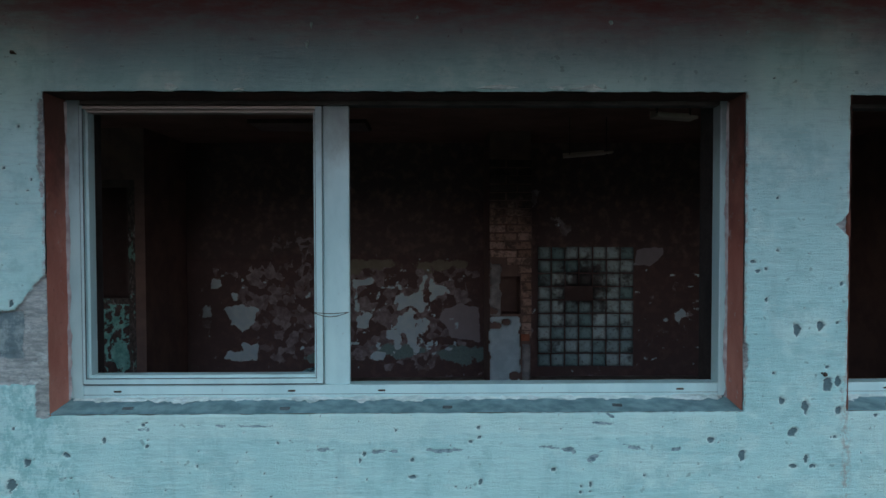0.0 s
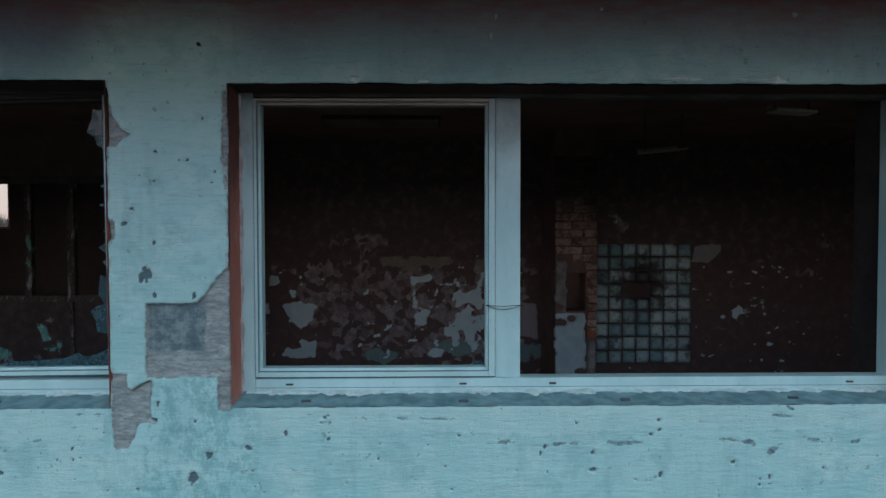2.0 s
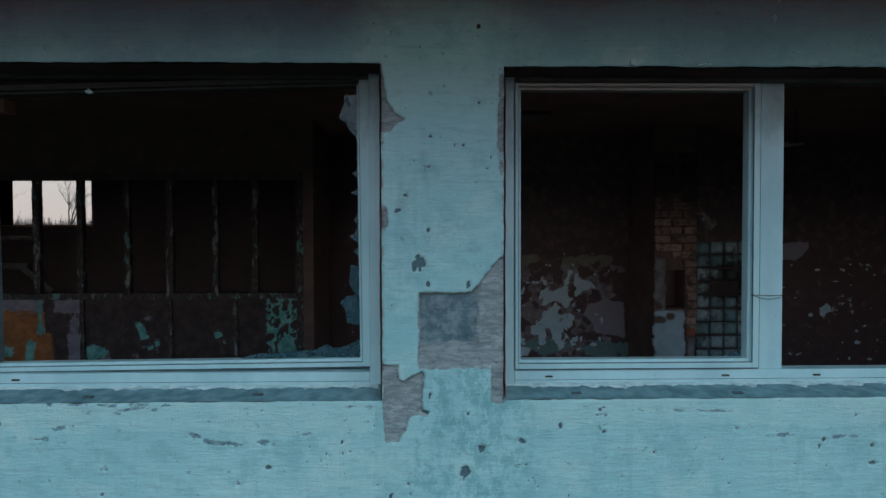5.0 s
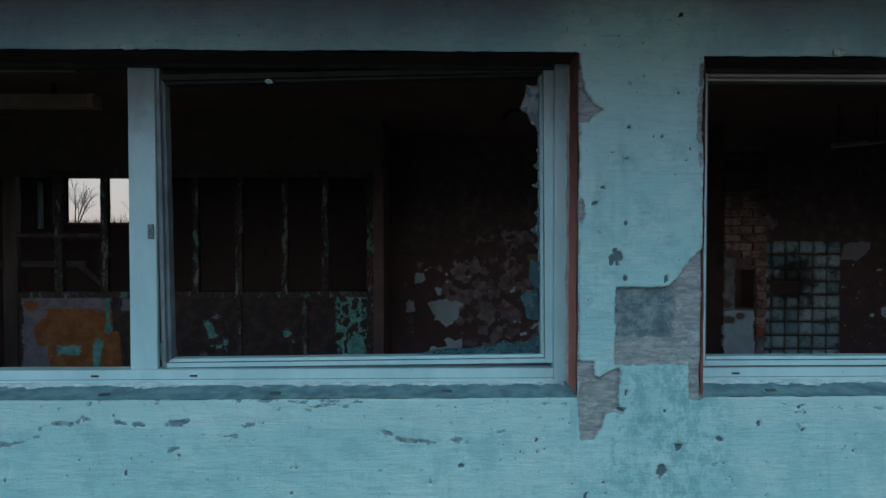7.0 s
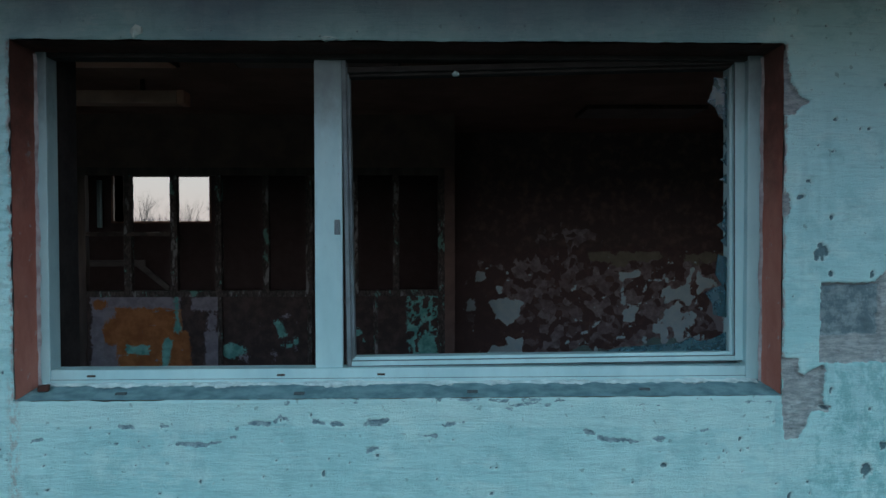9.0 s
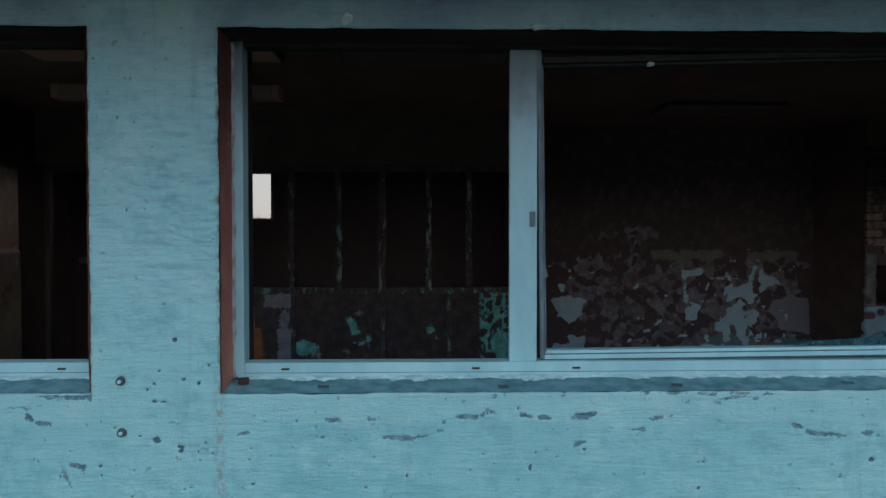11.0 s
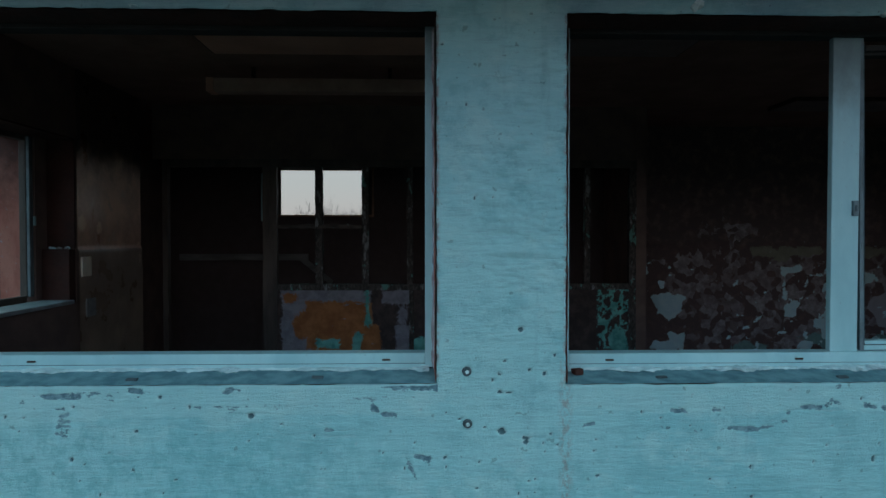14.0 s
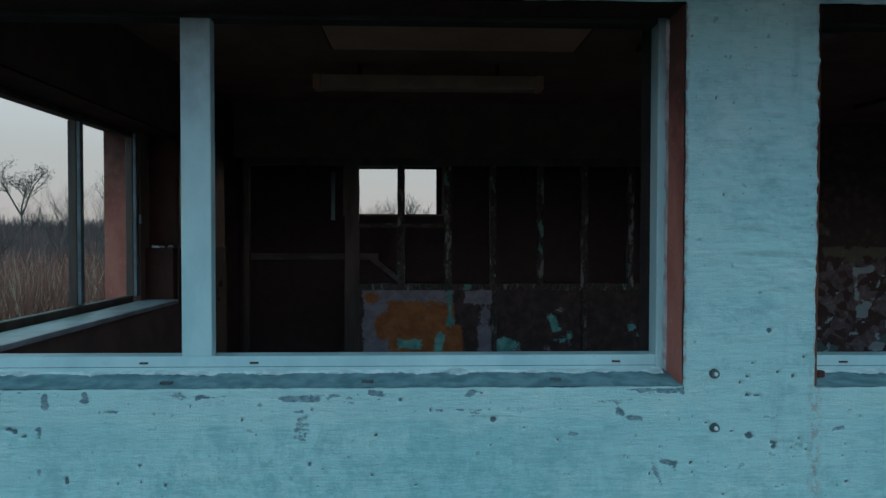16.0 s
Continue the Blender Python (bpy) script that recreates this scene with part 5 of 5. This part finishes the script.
ragged_coat("plaster_coat", PX0, .945, 0, .765, PY - .008, BLUEP, 84, "pale blue plaster coat", ((.70, .665, .07, .035), (.80, .70, .05, .03), (.88, .18, .05, .05)))
ragged_coat("plaster_coat", .95, PX1, 0, .50, PY + .004, PALE, 86)
ragged_coat("plaster_coat", PX0 + .004, .765, .75, 1.26, PY - .003, PALE, 88, "sooty grey plaster coat", ((.68, .80, .05, .03),))
ragged_coat("plaster_coat", PX0 + .004, .87, 1.36, 1.72, PY - .004, BROWNP, 90, "sooty brown plaster coat", ((.84, 1.5, .06, .09), (.70, 1.66, .05, .05)))

# ---- ceiling lamps ----
def batten_lamp(x0, x1, y, z0, z1, depth, label):
    lamp = tagged(new("batten_lamp"), label, "ceiling lamp", "ceiling lamps")
    bm = bmesh.new()
    box(bm, x0 + .05, x1 - .05, y, y + depth, z0, z1, .008)
    part("housing", bm, LAMP, lamp)
    for a, b in ((x0, x0 + .048), (x1 - .048, x1)):
        bm = bmesh.new()
        box(bm, a, b, y - .004, y + depth + .004, z0 - .003, z1 + .003, .008)
        part("end_cap", bm, DIFFUSER, lamp)
    for c in (x0 + .3, x1 - .3):
        bm = bmesh.new()
        box(bm, c - .012, c + .012, y + depth * .4, y + depth * .6, z1, TOP)
        part("bracket", bm, STEEL, lamp)
    return lamp


batten_lamp(-5.89, -4.38, 2.33, 2.33, 2.417, .12, "sooty fluorescent batten lamp under the ceiling")


def panel_lamp(x0, x1, y0, y1, z, label, cover):
    lamp = tagged(new("panel_lamp"), label, "ceiling lamp", "ceiling lamps")
    bm = bmesh.new()
    box(bm, x0, x1, y0, y1, z + .006, TOP, .006)
    part("tray", bm, STEEL, lamp)
    bm = bmesh.new()
    box(bm, x0 + .015, x1 - .015, y0 + .015, y1 - .015, z, z + .02, .006)
    part("diffuser", bm, cover, lamp, "sooty plastic diffuser")
    return lamp


panel_lamp(-5.72, -4.26, 1.27, 1.96, 2.462, "flat browned lamp panel on the ceiling", DIFFUSER)
# these two panels get a darker diffuser than the first
panel_lamp(-1.44, -.44, 3.15, 3.58, 2.462, "flat dark-faced lamp panel on the ceiling", DIM_COVER)
panel_lamp(-3.9, -2.9, 1.55, 1.95, 2.462, "flat dark-faced lamp panel on the ceiling", DIM_COVER)

for x, y, z, w, d, rz, ry in ((1.39, 1.15, 2.155, .22, .10, 4, 3), (1.40, 3.05, 2.19, .38, .16, 14, -6)):
    lamp = tagged(new("fallen_lamp_tray"), "bent lamp tray hanging from the ceiling by wires", "lamp tray", "hanging lamp trays")
    bm = bmesh.new()
    t = Matrix.Translation((x, y, z)) @ Matrix.Rotation(radians(rz), 4, "Z") @ Matrix.Rotation(radians(ry), 4, "Y")
    box(bm, -w / 2, w / 2, -d / 2, d / 2, -.008, .008, .004, t)
    box(bm, -w / 2, w / 2, d / 2 - .008, d / 2, -.008, .035, .003, t)
    part("tray", bm, TRAY, lamp)
    for s in (-.4, .4):
        bm = bmesh.new()
        box(bm, x + s * w - .003, x + s * w + .003, y - .003, y + .003, z, TOP)
        part("wire", bm, STEEL, lamp)


# ---- outdoors ----
GROUND = plain("dry_winter_grass_ground", (0.026, 0.021, 0.016), (0.055, 0.043, 0.032), .3, 0.95, 8, 0.8, 0.05)
REED = Mat("dry_reed")
reed_tone = REED.mix(REED.island(), (0.14, 0.058, 0.048), (0.33, 0.160, 0.128))
REED = REED.out(REED.mix(REED.step(REED.island(), 0.90, 0.94), reed_tone, (0.48, 0.36, 0.27)), 0.9)
BARK = plain("grey_bark", (0.035, 0.030, 0.030), (0.09, 0.078, 0.075), 4, 0.9, 40, 0.8, 0.004)
WOODS = Mat("far_bare_woods")
WOODS = WOODS.out(WOODS.mix(WOODS.island(), (0.090, 0.058, 0.062), (0.17, 0.115, 0.118)), 0.95)

gx, gy = lines([-600, -120, -60, XW - .1, 12, 120, 600], 12), lines([-600, -80, -10, 5.2, 80, 600], 12)


def ground_place(x, y):
    away = sstep(np.hypot(x + 3, y - 2), 9, 30)
    return np.stack([x, y, BOT - .0 + away * .25 * fbm(x, y, 25, 91, 3)], -1)


tagged(relief("ground", gx, gy, ground_place, [], lambda u, v: {}, GROUND), "dry winter meadow ground round the building", "ground", kind="structure")


def blades(name, count, region, height, width, material, seed, label):
    """Dry stalks, each a bent tapering strip, in one mesh."""
    rng = np.random.RandomState(seed)
    x, y = region(rng, count)
    count = len(x)
    far = np.hypot(x + 5, y + 1.8)
    h = height * rng.uniform(.55, 1.25, count) * (1 + .35 * fbm(x, y, 3.0, 96, 3))
    w = width * (1 + far / 14)
    a, lean, la = rng.uniform(0, np.pi, count), rng.uniform(.05, .35, count) * h, rng.uniform(0, 2 * np.pi, count)
    away = sstep(np.hypot(x + 3, y - 2), 9, 30)
    z0 = BOT + away * .25 * fbm(x, y, 25, 91, 3) - .03
    dx, dy = np.cos(a) * w, np.sin(a) * w
    lx, ly = np.cos(la) * lean, np.sin(la) * lean
    p = np.stack([np.stack([x - dx, y - dy, z0], -1), np.stack([x + dx, y + dy, z0], -1),
                  np.stack([x + dx * .8 + lx * .4, y + dy * .8 + ly * .4, z0 + h * .6], -1), np.stack([x - dx * .8 + lx * .4, y - dy * .8 + ly * .4, z0 + h * .6], -1),
                  np.stack([x + lx, y + ly, z0 + h], -1)], 1)
    base = np.arange(count)[:, None] * 5
    faces = [list(f) for f in (base + np.array([0, 1, 2, 3]))] + [list(f) for f in (base + np.array([3, 2, 4]))]
    me = bpy.data.meshes.new(name)
    me.from_pydata(p.reshape(-1, 3).tolist(), [], faces)
    me.materials.append(material)
    return tagged(new(name, me), label, name.replace("_", " "), kind="stuff")


def wedge(rng, n):
    d = 4 + 66 * rng.rand(n) ** 1.35
    s = rng.uniform(-.98, -.36, n)
    return -5.0 + s * d, -1.8 + d


def reed_region(rng, n):
    x, y = wedge(rng, 4 * n)
    ok = np.nonzero((x < XW - .6))[0][:n]
    return x[ok], y[ok]


blades("dry_reeds", 60000, reed_region, 1.05, .006, REED, 5, "dry brown reeds and tall grass in a winter meadow")


def hedge_region(rng, n):
    d = rng.uniform(62, 95, n)
    s = rng.uniform(-1.0, .35, n)
    return -5 + s * d, -1.8 + d


def brush_region(rng, n):
    d = 14 + 50 * rng.rand(6 * n)
    s = rng.uniform(-1.0, -.3, 6 * n)
    x, y = -5 + s * d, -1.8 + d
    ok = np.nonzero(fbm(x, y, 4.0, 95, 3) > .12)[0][:n]
    return x[ok], y[ok]


blades("brushwood", 14000, brush_region, 1.9, .006, WOODS, 9, "bare grey-brown brushwood standing in the meadow")


blades("far_hedge", 26000, hedge_region, 2.9, .012, WOODS, 6, "far line of bare grey shrubs along the horizon")


def limb(bm, p, q, r0, r1, sides=5):
    axis = (q - p).normalized()
    side = axis.orthogonal().normalized()
    up = axis.cross(side)
    rings = []
    for c, r in ((p, r0), (q, r1)):
        rings.append([bm.verts.new(c + (side * math.cos(k * math.tau / sides) + up * math.sin(k * math.tau / sides)) * r) for k in range(sides)])
    for k in range(sides):
        j = (k + 1) % sides
        bm.faces.new((rings[0][k], rings[0][j], rings[1][j], rings[1][k]))


def bare_tree(seed, height, fork, spread, leaves, label, stems=1):
    """A bare winter tree: trunk, forking limbs, fine twigs and a few clinging leaves."""
    rng = random.Random(seed)
    tree = tagged(new("tree"), label, "tree", "bare trees beyond the building")
    crown = bmesh.new()
    bases = []

    def grow(p, d, length, r, level):
        bm = bases[-1] if level == 0 else crown
        n = 4
        for k in range(n):
            q = p + d * (length / n)
            limb(bm, p, q, r * (1 - .45 * k / n), r * (1 - .45 * (k + 1) / n), 6 if level < 2 else 3)
            d = (d + Vector((rng.uniform(-1, 1), rng.uniform(-1, 1), rng.uniform(-.5, .7))) * .16).normalized()
            p = q
            if level and level < 4 and k >= 1:
                for _ in range(2 if level < 3 else 1):
                    t = (d + Vector((rng.uniform(-1, 1), rng.uniform(-1, 1), rng.uniform(-.3, .8))) * spread).normalized()
                    grow(p.copy(), t, length * rng.uniform(.42, .62), r * .45, level + 1)
        if level >= 3:
            for _ in range(leaves):
                c = p + Vector((rng.gauss(0, .07), rng.gauss(0, .07), rng.gauss(0, .05)))
                a, b = Vector((rng.gauss(0, 1), rng.gauss(0, 1), rng.gauss(0, 1))).normalized() * .05, Vector((rng.gauss(0, 1), rng.gauss(0, 1), rng.gauss(0, 1))).normalized() * .03
                crown.faces.new([crown.verts.new(c + v) for v in (a, b, -a, -b)])
        if level == 0:
            for _ in range(3):
                t = (d + Vector((rng.uniform(-1, 1), rng.uniform(-1, 1), .35)) * spread).normalized()
                grow(p.copy(), t, (height - fork) * rng.uniform(.42, .55), r * .6, 1)

    for s in range(stems):
        off = Vector((rng.uniform(-.3, .3), rng.uniform(-.3, .3), 0)) if stems > 1 else Vector()
        lean = Vector((rng.uniform(-.25, .25), rng.uniform(-.25, .25), 1)) if stems > 1 else Vector((.04, 0, 1))
        bases.append(bmesh.new())
        grow(off, lean.normalized(), fork, height * (.014 if stems == 1 else .0042), 0)
    for t in bases:
        part("trunk", t, BARK, tree)
    part("crown", crown, BARK, tree)
    return tree


lone = bare_tree(3, 7.0, 3.0, 1.0, 3, "slender bare tree with a few clinging seed pods")
lone.matrix_basis = pose(-30.0, 38.2, -.4) @ Matrix.Scale(1.0, 4)
shrub = bare_tree(8, 3.4, 1.1, .45, 0, "bare multi-stemmed shrub among the reeds", 5)
shrub.matrix_basis = pose(-13.1, 13.4, -.4)
sap = bare_tree(12, 4.8, 1.6, .45, 0, "bare upright sapling at the meadow's edge", 2)
sap.matrix_basis = pose(-9.6, 48, -.4)
wide = bare_tree(21, 5.4, 2.0, .8, 0, "spreading bare tree at the meadow's edge")
wide.matrix_basis = pose(-6.2, 46, -.4)
for x, y, s, r, ob in ((-29.6, 48, 1.25, 40, wide), (-24.2, 46, 1.2, 130, sap), (-20.5, 52, 1.05, 200, wide), (-21.8, 47, 1.1, 70, sap), (-14, 50, .8, 300, wide), (-11.2, 55, 1.0, 20, sap), (-5.2, 50, .85, 150, wide), (-8.2, 52, .8, 260, sap), (-13.2, 49, 1.1, 33, sap), (-12.2, 51, 1.0, 170, sap), (-8.8, 49, 1.1, 95, sap), (-7.5, 50, 1.15, 310, sap), (-6.6, 51, 1.0, 15, sap), (-10.3, 50, .95, 220, sap), (-33.5, 44, .8, 100, wide), (-36, 40, .7, 10, sap), (-16.5, 15.5, .8, 60, shrub), (-11.0, 12.0, .75, 200, shrub)):
    t = copy_thing(ob, pose(x, y, -.4, 0, 0, r))
    t.scale = (s, s, s)

# ---- pieces, last ----
# glazed tiles on the back wall
bm = bmesh.new()
bmesh.ops.create_grid(bm, x_segments=4, y_segments=4, size=1.0)
for v in bm.verts:
    u, w = v.co.x, v.co.y
    v.co = (.066 * u, -.018 * (1 - u * u * u * u) * (1 - w * w * w * w) - .006 * u * (1 - w * w) + .004 * (abs(u) < 1 and abs(w) < 1) * -1, .064 * w)
rim = [e for e in bm.edges if e.is_boundary]
r = bmesh.ops.extrude_edge_only(bm, edges=rim)
bmesh.ops.translate(bm, vec=(0, .016, 0), verts=[v for v in r["geom"] if isinstance(v, bmesh.types.BMVert)])
bmesh.ops.recalc_face_normals(bm, faces=bm.faces)
for f in bm.faces:
    f.smooth = True
tile_mesh = bpy.data.meshes.new("wall_tile")
bm.to_mesh(tile_mesh)
bm.free()
tile_mesh.materials.append(TILE)
rng = random.Random(17)
for r in range(9):
    for c in range(7):
        x, z = 1.229 + .148 * (c + .5), 1.397 - .1437 * (r + .5)
        if (c, r) in ((2, 3), (3, 3)):
            continue
        t = new("wall_tile", tile_mesh)
        t.parent = back
        t.matrix_basis = pose(x + rng.uniform(-.002, .002), YB - .013 - rng.uniform(0, .004), z + rng.uniform(-.002, .002), rng.uniform(-7, 7), rng.uniform(-1.5, 1.5), rng.uniform(-7, 7))

# bricks of the pillar's bare upper part and right edge
bm = bmesh.new()
box(bm, -.122, .122, -.02, .02, -.0325, .0325, .006)
brick_mesh = bpy.data.meshes.new("brick")
bm.to_mesh(brick_mesh)
bm.free()
brick_mesh.materials.append(BRICK)
for r in range(22):
    z = .545 + .077 * r + .035
    odd = r % 2
    spans = [(PX0 + .004, .80 if odd else .905), (.81 if odd else .915, PX1 - .002)]
    for a, b in spans:
        if z < .77 and b < .95:
            continue
        a2, b2 = a, b
        if z < .76:
            a2 = max(a, .95)
        if .74 < z < 1.15:
            if b <= .95:
                b2 = .758
                if z < 1.3:
                    continue
            else:
                a2 = max(a, .942)
        elif z < 1.3 and b <= .91:
            continue
        o = new("brick", brick_mesh)
        o.parent = pillar
        o.matrix_basis = pose((a2 + b2) / 2, PY + .012 + rng.uniform(-.012, .010), z + rng.uniform(-.004, .004), rng.uniform(-4, 4), rng.uniform(-1.5, 1.5), rng.uniform(-4, 4)) @ Matrix.Diagonal(((b2 - a2 - .008) / .244, 1, 1, 1))
o = new("brick", brick_mesh.copy())
o.data.materials[0] = REDBRICK
o.parent = pillar
o.matrix_basis = pose(.985, PY - .004, .555) @ Matrix.Diagonal((.32, 1, 1, 1))
